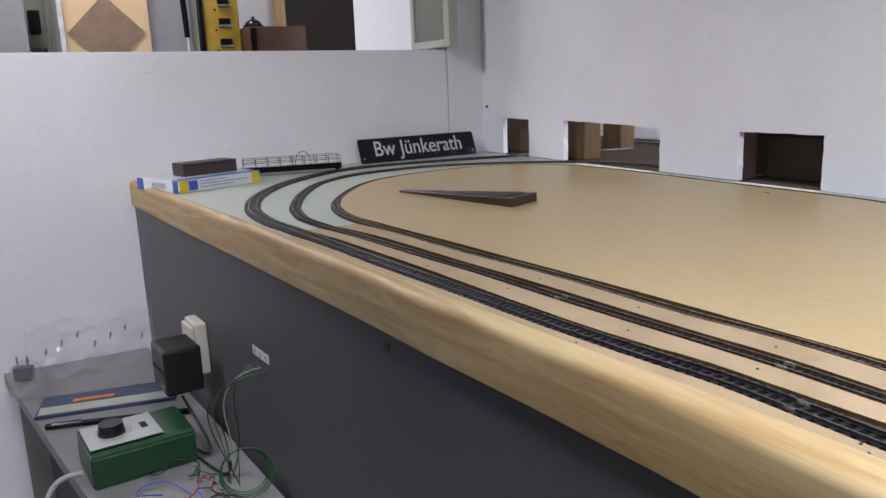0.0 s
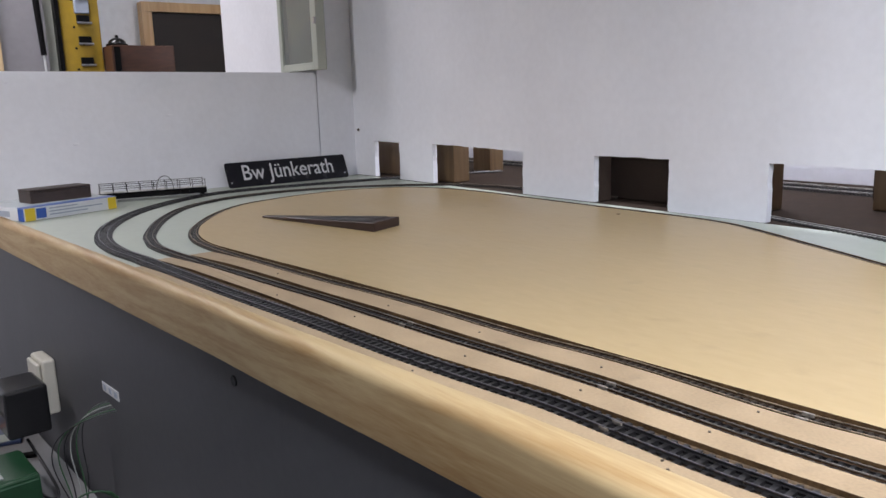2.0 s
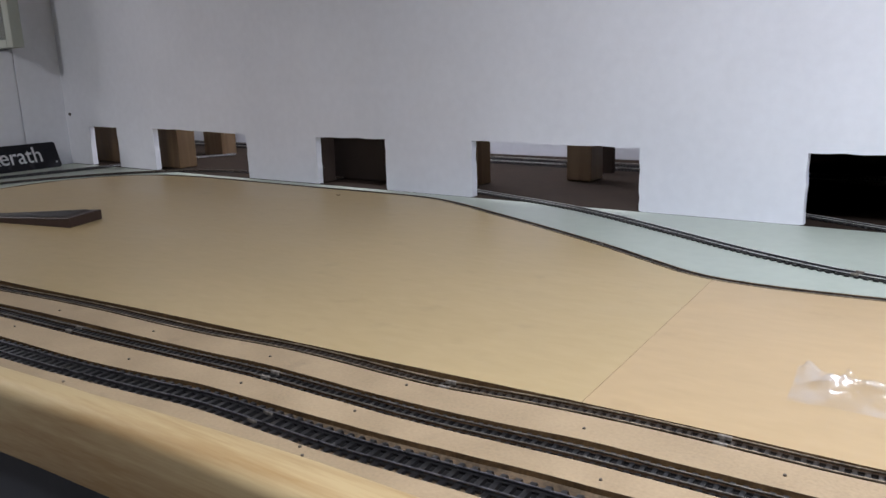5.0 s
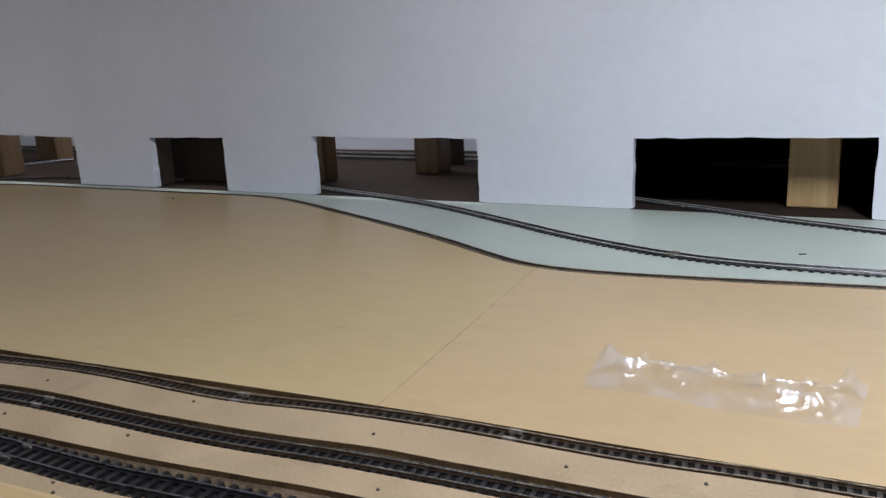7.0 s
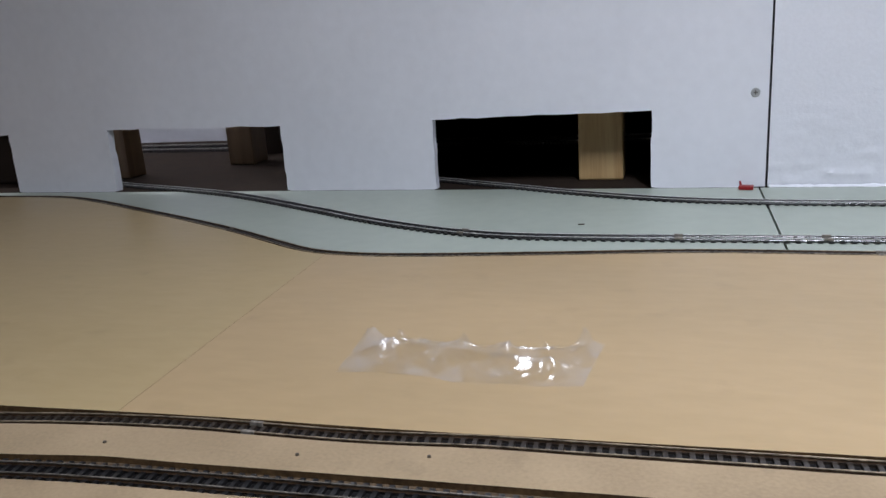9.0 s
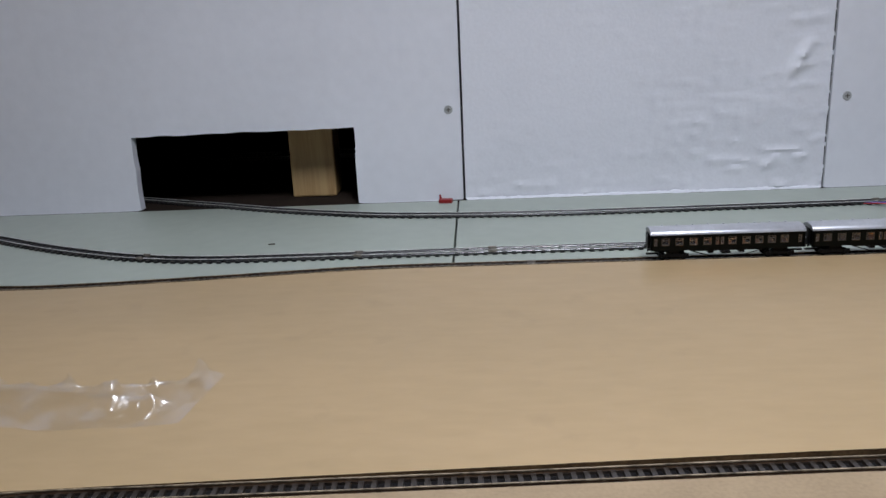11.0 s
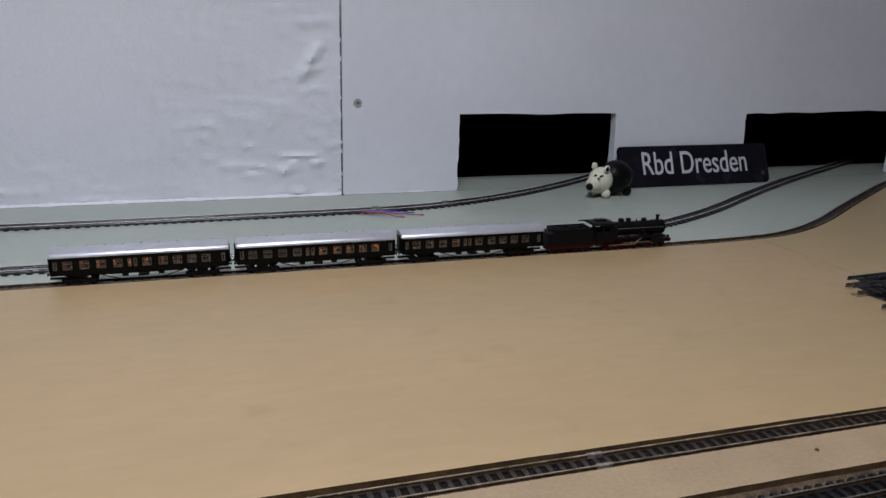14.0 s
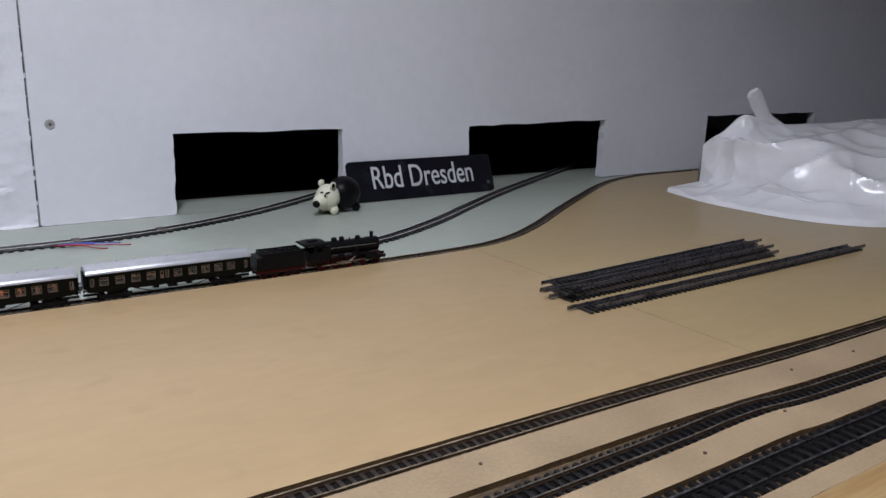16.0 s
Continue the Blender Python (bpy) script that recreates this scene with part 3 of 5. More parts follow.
LINE_C = [(x, y + 0.0130) for x, y in C_NEAR] + [
          (-0.948, -0.768), (-1.06, -0.758), (-1.19, -0.716), (-1.32, -0.638), (-1.42, -0.54), (-1.483, -0.44), (-1.497, -0.35), (-1.488, -0.25), (-1.47, -0.15), (-1.452, -0.06), (-1.44, 0.03), (-1.42, 0.14),
          (-1.36, 0.28)]
LINE_D = [(-0.75, 0.13), (-0.60, 0.085), (-0.46, 0.035), (-0.33, -0.005), (-0.236, -0.043), (-0.114, -0.110), (-0.032, -0.157), (0.037, -0.190), (0.088, -0.208), (0.145, -0.219), (0.23, -0.221), (0.4, -0.219), (0.6, -0.218), (0.8, -0.219), (0.91, -0.217),
          (1.0, -0.204), (1.06, -0.188), (1.14, -0.147), (1.22, -0.095), (1.30, -0.045), (1.40, 0.012), (1.6, 0.12)]
LINE_E = [(-0.12, 0.105), (-0.04, 0.07), (0.03, 0.037), (0.09, 0.010), (0.161, -0.024), (0.228, -0.050), (0.29, -0.069), (0.37, -0.080), (0.46, -0.085), (0.6, -0.085), (0.73, -0.083), (0.82, -0.079), (0.88, -0.066), (0.95, -0.040), (1.02, -0.003), (1.1, 0.05), (1.2, 0.13)]
A, B, C, D, E = (spline(p) for p in (LINE_A, LINE_B, LINE_C, LINE_D, LINE_E))
INLAY = 0.0040


def sawn(edge, lo, hi, step=0.012):
    """Points of a hand-sawn plan edge between lo and hi, from high x to low, a little uneven."""
    smooth = [(p.x, p.y) for p, d in spline(edge, 0.006)][::-1]
    xs, ys = [p[0] for p in smooth], [p[1] for p in smooth]
    n = max(2, int((hi - lo) / step))
    return [(x, float(np.interp(x, xs, ys)) + 0.0003 * noise.noise((x * 60, edge[0][1] * 50, 3))) for x in (hi - (hi - lo) * k / n for k in range(n + 1))]


def board_plate(outline, top, feather=0.0):
    """A sheet whose sawn edges show the darker core; feather: its end thins out over this length."""
    bm = slab(outline, 0.0002, top)
    end = min(x for x, y in outline)
    for v in bm.verts:
        if feather and v.co.z > 0.001:
            v.co.z = 0.0007 + (top - 0.0007) * min(1.0, (v.co.x - end) / feather)
    for f in bm.faces:
        f.normal_update()
        f.material_index = 0 if abs(f.normal.z) > 0.5 else 1
    return bm


# hardboard infill inside the loop, three sheets with thin seams
A_in = beside(A, -0.0078)
infill = thing("tan_infill_boards", "smooth tan hardboard sheets filling the loop of track", "board")


def sheet(lo, hi, lean_lo, lean_hi, mat):
    """The infill between two cross seams; lean: the seam's x at the front and at the rear."""
    f = sawn(A_FAR, max(lo[0], -0.85), min(hi[0], 2.18))
    f += [(q.x, q.y) for (p, d), q in zip(A, A_in) if lo[0] < q.x < -0.862 and q.y < -0.5 and d.x < 0]
    r = [(q.x, q.y) for (p, d), q in zip(A, A_in) if lo[1] < q.x < hi[1] and not (q.y < -0.5 and d.x < 0)]
    if lean_hi:
        r = r + [(hi[1], r[-1][1])]
    if lean_lo:
        r = [(lo[1], r[0][1])] + r
    return part("sheet", board_plate(f + r, INLAY), (mat, SAWN), infill)


sheet((-9, -9), (0.0040, -0.0130), False, True, TAN)
sheet((0.0042, -0.0128), (1.1180, 1.1040), True, True, TANWARM)
sheet((1.1183, 1.1043), (2.34, 2.34), True, True, TAN)
# chipboard strips between the front tracks
for near, far in ((A_NEAR, B_FAR), (B_NEAR, C_FAR)):
    s = part("chipboard_strip", board_plate(sawn(near, -0.85, 2.2) + sawn(far, -0.85, 2.2)[::-1], INLAY - 0.0002, 0.10), (CHIP, SAWN))
    tagged(s, "raw chipboard strip laid between two tracks", "board", "strips between the tracks")
part("groove_floor", slab(sawn(A_FAR, -0.84, 2.2) + sawn(C_NEAR, -0.84, 2.2)[::-1], 0.0001, 0.0006), GROOVE, layout, "dusty brown floor of the track grooves")
near = sawn(C_NEAR, -0.82, 2.2)
s = part("chipboard_strip", board_plate(near + [(x, front(x) + lath_width(x) + 0.0004) for x, y in near[::-1]], INLAY - 0.0002, 0.10), (CHIP, SAWN))
tagged(s, "raw chipboard strip between track and edge lath", "board", "strips between the tracks")


def rail_profile(h0, h1, w):
    return [(-w * 0.9, h0), (w * 0.9, h0), (w * 0.4, h0 + (h1 - h0) * 0.3), (w * 0.4, h0 + (h1 - h0) * 0.65), (w * 0.5, h0 + (h1 - h0) * 0.75), (w * 0.5, h1), (-w * 0.5, h1), (-w * 0.5, h0 + (h1 - h0) * 0.75), (-w * 0.4, h0 + (h1 - h0) * 0.65), (-w * 0.4, h0 + (h1 - h0) * 0.3)]


def sleeper_mesh(length, width, height, mat):
    bm = bmesh.new()
    l, w = length / 2, width / 2
    lo = [bm.verts.new((x, y, 0)) for x, y in ((-w, -l), (w, -l), (w, l), (-w, l))]
    hi = [bm.verts.new((x * 0.78, y * 0.97, height)) for x, y in ((-w, -l), (w, -l), (w, l), (-w, l))]
    bm.faces.new(hi)
    for i in range(4):
        bm.faces.new((lo[i], lo[(i + 1) % 4], hi[(i + 1) % 4], hi[i]))
    me = bpy.data.meshes.new("sleeper")
    bm.to_mesh(me)
    bm.free()
    me.materials.append(mat)
    return me


SLEEPERS = []


def track(curve, label, gauge, length, pitch, mat, railmat, top, base=0.0, near=None, bed=False, side=None, rise=0.0017):
    t = thing("model_track", label, "railway track", "model tracks")
    h = top - rise
    for s in (-1, 1):
        bm = sweep(bmesh.new(), curve, rail_profile(base + h * 0.97, base + top, gauge * 0.088), s * gauge / 2)
        for f in bm.faces:
            f.normal_update()
            f.material_index = 0 if f.calc_center_median().z > base + h * 0.97 + (top - h * 0.97) * 0.62 else 1
        part("rail", bm, [railmat, RUSTWEB if side is None else side], t, smooth=True)
    if bed:
        part("track_bed", sweep(bmesh.new(), curve, [(-length * 0.52, base + 0.0001), (length * 0.52, base + 0.0001), (length * 0.46, base + h * 0.45), (-length * 0.46, base + h * 0.45)]), BALLAST, t)
    else:
        # thin dark strip between the rails, in place of shade in the gaps
        part("track_bed", sweep(bmesh.new(), curve, [(-gauge * 0.5, base + 0.0002), (gauge * 0.5, base + 0.0002), (gauge * 0.5, base + 0.0007), (-gauge * 0.5, base + 0.0007)]), GAPSHADE, t, "dark strip standing for shade between the sleepers")
        for s in (-1, 1):
            part("web", sweep(bmesh.new(), curve, [(-0.0007, base + 0.0003), (0.0007, base + 0.0003), (0.0007, base + h * 0.8), (-0.0007, base + h * 0.8)], s * gauge / 2), mat, t)
    SLEEPERS.append((t, curve, length, pitch, mat, base, h, near))
    return t


front_part = lambda p: p.y < -0.5 and -0.42 < p.x < 1.15
rear_part = lambda p: 0.0 < p.x < 1.3
track(A, "fine-scale track with brown sleepers and tarnished rails", 0.009, 0.0148, 0.0056, TIEBROWN, RAILRUST, 0.0038, near=front_part)
track(B, "fine-scale track with dark sleepers and bright rails", 0.009, 0.0185, 0.0058, TIE, RAILWORN, 0.0038, near=front_part)
track(C, "larger-gauge track with black sleepers along the edge", 0.012, 0.0255, 0.0078, TIE, RAILBLACK, 0.0046, near=front_part, side=TIE, rise=0.0021)
track(D, "model track with black sleepers on the green deck", 0.0105, 0.0185, 0.0082, TIE, RAIL, 0.0035, near=rear_part, side=TIE)
track(E, "curved model track running between two wall openings", 0.0105, 0.0185, 0.0082, TIE, RAIL, 0.0035, near=rear_part, side=TIE)
for yy in (0.40, 0.455):
    track(spline([(-2.2, yy + 0.03), (-1.2, yy), (-0.2, yy - 0.04), (0.3, yy - 0.04)], 0.01), "track on the dull deck behind the wall", 0.0105, 0.020, 0.0066, TIE, RAIL, 0.0056, bed=True)


def joiner(curve, x, side, gauge, mat=JOINER):
    """A pair of rail joiners where two lengths of track meet."""
    best = min(((abs(p.x - x), i) for i, (p, d) in enumerate(curve) if (d.x < 0) == (side < 0)))[1]
    p, d = curve[best]
    t = thing("rail_joiner", "bright metal rail joiners between two track lengths", "rail joiner", "rail joiners", at=Matrix.Translation((p.x, p.y, 0.0)) @ Matrix.Rotation(math.atan2(d.y, d.x), 4, "Z"))
    for s in (-1, 1):
        part("sleeve", cube(-0.0036, s * gauge / 2 - 0.0010, 0.0018, 0.0036, s * gauge / 2 + 0.0010, 0.0041, bevel=0.0003), mat, t)
    return t


for curve, x, side, g in ((A, -0.077, -1, 0.009), (A, 0.086, -1, 0.009), (A, 0.61, -1, 0.009), (A, 0.783, -1, 0.009), (B, -0.392, -1, 0.009), (B, -0.185, -1, 0.009), (C, -0.142, -1, 0.012), (D, 0.087, 1, 0.0105), (D, 0.285, 1, 0.0105), (D, 0.40, 1, 0.0105), (A, -0.165, 1, 0.009), (A, 0.43, 1, 0.009), (D, 0.86, 1, 0.0105), (E, 0.79, 1, 0.0105), (E, 0.87, 1, 0.0105)):
    joiner(curve, x, side, g)

# ---- the train ----
RAILTOP = 0.0038


def wheel(parent, x, y, r, mat, width=0.0018, name="wheel"):
    bm = rod(bmesh.new(), (x, y - width / 2, r), (x, y + width / 2, r), r, seg=18)
    w = part(name, bm, mat, parent, smooth=True)
    s = 1 if y > 0 else -1
    part("tyre", rod(bmesh.new(), (x, y - s * width * 0.5, r), (x, y - s * width * 0.97, r), r * 1.09, seg=18), BUFF, w, smooth=True)
    return w


def coach(at, lit):
    """Four-axle passenger coach, 121 mm long, with a lit interior."""
    t = thing("passenger_coach", "dark green model passenger coach with silver roof and lit windows", "model coach", "coaches of the train", at=at)
    L2, W, z0, z1 = 0.0585, 0.0092, 0.0082, 0.0206
    zb, zt = 0.0122, 0.0182
    wins = [(-0.0475, 0.0062), (-0.0368, 0.0062), (-0.0261, 0.0062), (-0.0154, 0.0062), (-0.0078, 0.0026), (-0.0040, 0.0026), (0.0036, 0.0062), (0.0143, 0.0062), (0.0240, 0.0062), (0.0337, 0.0062), (0.0434, 0.0062)]
    doors = [(-0.0552, 0.0026), (0.0552, 0.0026)]
    allw = sorted(wins + doors)
    for s in (-1, 1):
        bm = bmesh.new()
        y0, y1 = (W - 0.0007, W) if s > 0 else (-W, -W + 0.0007)
        box(bm, -L2, y0, z0, L2, y1, zb)
        box(bm, -L2, y0, zt, L2, y1, z1)
        last = -L2
        for c, w in allw:
            box(bm, last, y0, zb, c - w / 2, y1, zt)
            last = c + w / 2
        box(bm, last, y0, zb, L2, y1, zt)
        side = part("side_wall", bm, COACH, t)
        for c, w in allw:
            f = bmesh.new()
            e, ya, yb = 0.0005, (y0 - 0.0001 if s < 0 else y0), (y1 if s < 0 else y1 + 0.0001)
            for a in ((c - w / 2, zb, c - w / 2 + e, zt), (c + w / 2 - e, zb, c + w / 2, zt), (c - w / 2, zb, c + w / 2, zb + e), (c - w / 2, zt - e, c + w / 2, zt)):
                box(f, a[0], ya, a[1], a[2], yb, a[3])
            if w > 0.004:
                box(f, c - w / 2, ya, (zb + zt) / 2 + 0.0008, c + w / 2, yb, (zb + zt) / 2 + 0.0012)
            win = part("window", f, FRAMELIGHT, side, "pale metal window frame")
            yc = (y0 + y1) / 2
            pane = part("pane", cube(c - w / 2 + e, yc - 0.0001, zb + e, c + w / 2 - e, yc + 0.0001, zt - e), PANE, side)
    for s in (-1, 1):
        x0, x1 = (L2 - 0.0008, L2 + 0.0002) if s > 0 else (-L2 - 0.0002, -L2 + 0.0008)
        part("end_wall", cube(x0, -W, z0, x1, W, z1 + 0.002), COACH, t)
        g = bmesh.new()
        box(g, min(x1 if s > 0 else x0 - 0.0016, x1 if s > 0 else x0), -0.0045, z0 + 0.001, max(x1 + 0.0016 if s > 0 else x0, x1 if s > 0 else x0), 0.0045, z1 + 0.001, bevel=0.0006)
        part("gangway", g, BLACK, t, "black rubber gangway bellows")
    part("floor_plate", cube(-L2, -W + 0.0007, z0, L2, W - 0.0007, z0 + 0.0008), BLACK, t)
    # barrel roof
    prof = [(math.cos(a) * (W + 0.0005), z1 + 0.0002 + math.sin(a) * 0.0050) for a in [math.pi * k / 18 for k in range(19)]]
    bm = bmesh.new()
    rows = []
    for x, k in ((-L2 - 0.0008, 0.82), (-L2 + 0.0004, 1.0), (L2 - 0.0004, 1.0), (L2 + 0.0008, 0.82)):
        rows.append([bm.verts.new((x, y * (0.96 + 0.04 * k), z1 + (z - z1) * k)) for y, z in prof])
    for a, b in zip(rows, rows[1:]):
        for i in range(18):
            bm.faces.new((a[i], a[i + 1], b[i + 1], b[i]))
    for r in rows:
        bm.faces.new(r) if r in (rows[0], rows[-1]) else None
    roof = part("roof", bm, ROOF, t, "rounded silver-grey roof", smooth=True)
    for k in range(9):
        part("roof_vent", rod(bmesh.new(), (-0.048 + k * 0.012, 0.0035, z1 + 0.0040), (-0.048 + k * 0.012, 0.0035, z1 + 0.0056), 0.0012, 0.0008, seg=10), ROOF, roof)
    # interior with its lamp strip
    bm = bmesh.new()
    for k in range(10):
        box(bm, -0.052 + k * 0.0108, -0.0080, z0 + 0.0009, -0.0508 + k * 0.0108, 0.0080, zb + 0.0022)
    part("seats", bm, SEAT, t)
    bm = bmesh.new()
    for a, b in lit:
        box(bm, a, -0.0012, z1 - 0.0006, b, 0.0012, z1 - 0.0001)
    part("lamp_strip", bm, LAMPLIGHT, t, "warm glowing interior lamp strip")
    # running gear
    bm = bmesh.new()
    box(bm, -0.0135, -0.0060, 0.0046, -0.0095, 0.0060, z0)
    box(bm, 0.0105, -0.0060, 0.0046, 0.0145, 0.0060, z0)
    box(bm, -0.0030, -0.0060, 0.0042, 0.0040, 0.0060, 0.0052)
    for s in (-1, 1):
        y = s * 0.0080
        box(bm, -0.028, y - 0.0003, z0 - 0.0011, 0.028, y + 0.0003, z0)
        for a, b in ((-0.028, -0.014), (0.028, 0.014)):
            rod(bm, (a, y, z0 - 0.0006), (b, y, 0.0034), 0.00035, seg=6)
        rod(bm, (-0.014, y, 0.0034), (0.014, y, 0.0034), 0.00035, seg=6)
    part("underframe", bm, BLACK, t)
    for s in (-1, 1):
        bm = bmesh.new()
        cx = s * 0.0405
        for q in (-1, 1):
            box(bm, cx - 0.0118, q * 0.0066 - 0.0006, 0.0026, cx + 0.0118, q * 0.0066 + 0.0006, 0.0052, bevel=0.0003)
            for k in (-0.008, 0.008):
                box(bm, cx + k - 0.0016, q * 0.0074 - 0.0005, 0.0018, cx + k + 0.0016, q * 0.0074 + 0.0005, 0.0046)
        box(bm, cx - 0.004, -0.0066, 0.0036, cx + 0.004, 0.0066, z0)
        bogie = part("bogie", bm, BLACK, t)
        for k in (-0.008, 0.008):
            for q in (-1, 1):
                part("wheel", rod(bmesh.new(), (cx + k, q * 0.0040, 0.0029), (cx + k, q * 0.0054, 0.0029), 0.0029, seg=16), BLACK, bogie, smooth=True)
        bm = bmesh.new()
        for q in (-1, 1):
            rod(bm, (s * L2, q * 0.0055, z0 + 0.0004), (s * (L2 + 0.0022), q * 0.0055, z0 + 0.0004), 0.0006, seg=8)
            rod(bm, (s * (L2 + 0.0019), q * 0.0055, z0 + 0.0004), (s * (L2 + 0.0024), q * 0.0055, z0 + 0.0004), 0.0014, seg=12)
        part("buffers", bm, BLACK, t)
        bm = cube(*sorted((s * 0.050, s * 0.0605))[:1], -0.0012, 0.0034, sorted((s * 0.050, s * 0.0605))[1], 0.0012, 0.0046)
        part("coupling", bm, BLACK, t)
    return t


TRAIN_X, TRAIN_Y = 0.520, -0.2645
LIT = ([(-0.040, 0.012)], [(-0.012, 0.026), (0.040, 0.050)], [(-0.036, -0.006)])
for k in range(3):
    coach(pose(TRAIN_X + 0.0610 + 0.1235 * k, TRAIN_Y, RAILTOP), LIT[k])

# tender
tx = TRAIN_X + 0.3715
tender = thing("locomotive_tender", "black four-axle model tender loaded with coal", "model tender", at=pose(tx + 0.0215, TRAIN_Y, RAILTOP))
bm = cube(-0.0205, -0.0090, 0.0072, 0.0195, 0.0090, 0.0178, bevel=0.0008)
part("water_tank", bm, BLACK, tender)
bm = bmesh.new()
for s in (-1, 1):
    box(bm, -0.0150, s * 0.0082 - 0.0003, 0.0178, 0.0192, s * 0.0082 + 0.0003, 0.0206)
box(bm, -0.0153, -0.0085, 0.0178, -0.0147, 0.0085, 0.0206)
box(bm, 0.0189, -0.0085, 0.0178, 0.0195, 0.0085, 0.0200)
part("coal_bunker", bm, BLACK, tender)
bm = bmesh.new()
r = random.Random(9)
for k in range(150):
    x, y = r.uniform(-0.0138, 0.0178), r.uniform(-0.0072, 0.0072)
    s = r.uniform(0.0007, 0.0015)
    bmesh.ops.create_icosphere(bm, subdivisions=1, radius=s, matrix=Matrix.Translation((x, y, 0.0184 + (0.0020 * (1 - (y / 0.0085) ** 2)) * r.uniform(0.6, 1.1))) @ Euler((r.random() * 3, r.random() * 3, 0)).to_matrix().to_4x4() @ Matrix.Diagonal((1, 0.8, 0.7, 1)))
part("coal", bm, BLACK, tender, "heap of black coal lumps", kind="stuff")
part("tender_frame", cube(-0.0210, -0.0080, 0.0046, 0.0205, 0.0080, 0.0071), LOCORED, tender, "dark red frame")
for x in (-0.0145, -0.0055, 0.0055, 0.0145):
    for q in (-1, 1):
        wheel(tender, x, q * 0.0062, 0.0031, LOCORED)
bm = bmesh.new()
for q in (-1, 1):
    for c in (-0.010, 0.010):
        box(bm, c - 0.0078, q * 0.0076 - 0.0005, 0.0030, c + 0.0078, q * 0.0076 + 0.0005, 0.0044)
    rod(bm, (-0.0210, q * 0.0055, 0.0064), (-0.0236, q * 0.0055, 0.0064), 0.0012, seg=10)
part("bogie_frames", bm, BLACK, tender)

# locomotive
loco = thing("steam_locomotive", "black model steam locomotive with dark red running gear", "model locomotive", at=pose(tx + 0.0450, TRAIN_Y, RAILTOP))
bm = rod(bmesh.new(), (0.0140, 0, 0.0168), (0.0560, 0, 0.0168), 0.0058, seg=28)
for x in (0.0200, 0.0290, 0.0380, 0.0455):
    rod(bm, (x, 0, 0.0168), (x + 0.0006, 0, 0.0168), 0.0060, seg=28)
boiler = part("boiler", bm, BLACK, loco, smooth=True)
bm = rod(bmesh.new(), (0.0560, 0, 0.0168), (0.0660, 0, 0.0168), 0.0061, seg=28)
rod(bm, (0.0660, 0, 0.0168), (0.0668, 0, 0.0168), 0.0056, 0.0044, seg=28)
rod(bm, (0.0668, 0, 0.0168), (0.0674, 0, 0.0168), 0.0007, seg=8)
part("smokebox", bm, BLACK, loco, smooth=True)
bm = bmesh.new()
box(bm, 0.0132, -0.0068, 0.0085, 0.0205, 0.0068, 0.0205, bevel=0.0012)
part("firebox", bm, BLACK, loco)
bm = rod(bmesh.new(), (0.0612, 0, 0.0222), (0.0612, 0, 0.0268), 0.0015, seg=16)
rod(bm, (0.0612, 0, 0.0264), (0.0612, 0, 0.0272), 0.0019, seg=16)
part("chimney", bm, BLACK, boiler, smooth=True)
for x, rr, hh in ((0.0260, 0.0026, 0.0250), (0.0330, 0.0023, 0.0250), (0.0480, 0.0023, 0.0246)):
    bm = rod(bmesh.new(), (x, 0, 0.0215), (x, 0, hh), rr, rr * 0.92, seg=18)
    rod(bm, (x, 0, hh), (x, 0, hh + 0.0006), rr * 0.92, rr * 0.5, seg=18)
    part("dome", bm, BLACK, boiler, smooth=True)
part("bell", rod(bmesh.new(), (0.0405, 0, 0.0222), (0.0405, 0, 0.0242), 0.0008, 0.0004, seg=10), BLACK, boiler, smooth=True)
bm = bmesh.new()
box(bm, 0.0000, -0.0090, 0.0100, 0.0006, 0.0090, 0.0168)
box(bm, 0.0134, -0.0090, 0.0100, 0.0140, 0.0090, 0.0236)
for s in (-1, 1):
    y = s * 0.0088
    box(bm, 0.0, y - 0.0003, 0.0078, 0.0140, y + 0.0003, 0.0168)
    box(bm, 0.0040, y - 0.0003, 0.0168, 0.0062, y + 0.0003, 0.0222)
    box(bm, 0.0118, y - 0.0003, 0.0168, 0.0140, y + 0.0003, 0.0222)
    box(bm, 0.0040, y - 0.0003, 0.0208, 0.0140, y + 0.0003, 0.0228)
cab = part("cab", bm, BLACK, loco)
bm = bmesh.new()
prof = [(math.cos(math.pi * k / 12) * 0.0098, 0.0224 + math.sin(math.pi * k / 12) * 0.0026) for k in range(13)]
lo = [[bm.verts.new((x, y, z)) for y, z in prof] for x in (-0.0042, 0.0150)]
for i in range(12):
    bm.faces.new((lo[0][i], lo[0][i + 1], lo[1][i + 1], lo[1][i]))
bm.faces.new(lo[0])
bm.faces.new(lo[1][::-1])
part("cab_roof", bm, BLACK, cab, smooth=True)
part("roof_hatch", cube(0.0015, -0.0030, 0.0248, 0.0100, 0.0030, 0.0260, bevel=0.0003), BLACK, cab)
bm = bmesh.new()
box(bm, 0.0140, -0.0088, 0.0098, 0.0600, 0.0088, 0.0104)
box(bm, 0.0600, -0.0088, 0.0078, 0.0690, 0.0088, 0.0084)
part("running_board", bm, BLACK, loco)
part("main_frame", cube(0.0010, -0.0036, 0.0036, 0.0690, 0.0036, 0.0096), LOCORED, loco, "dark red main frame")
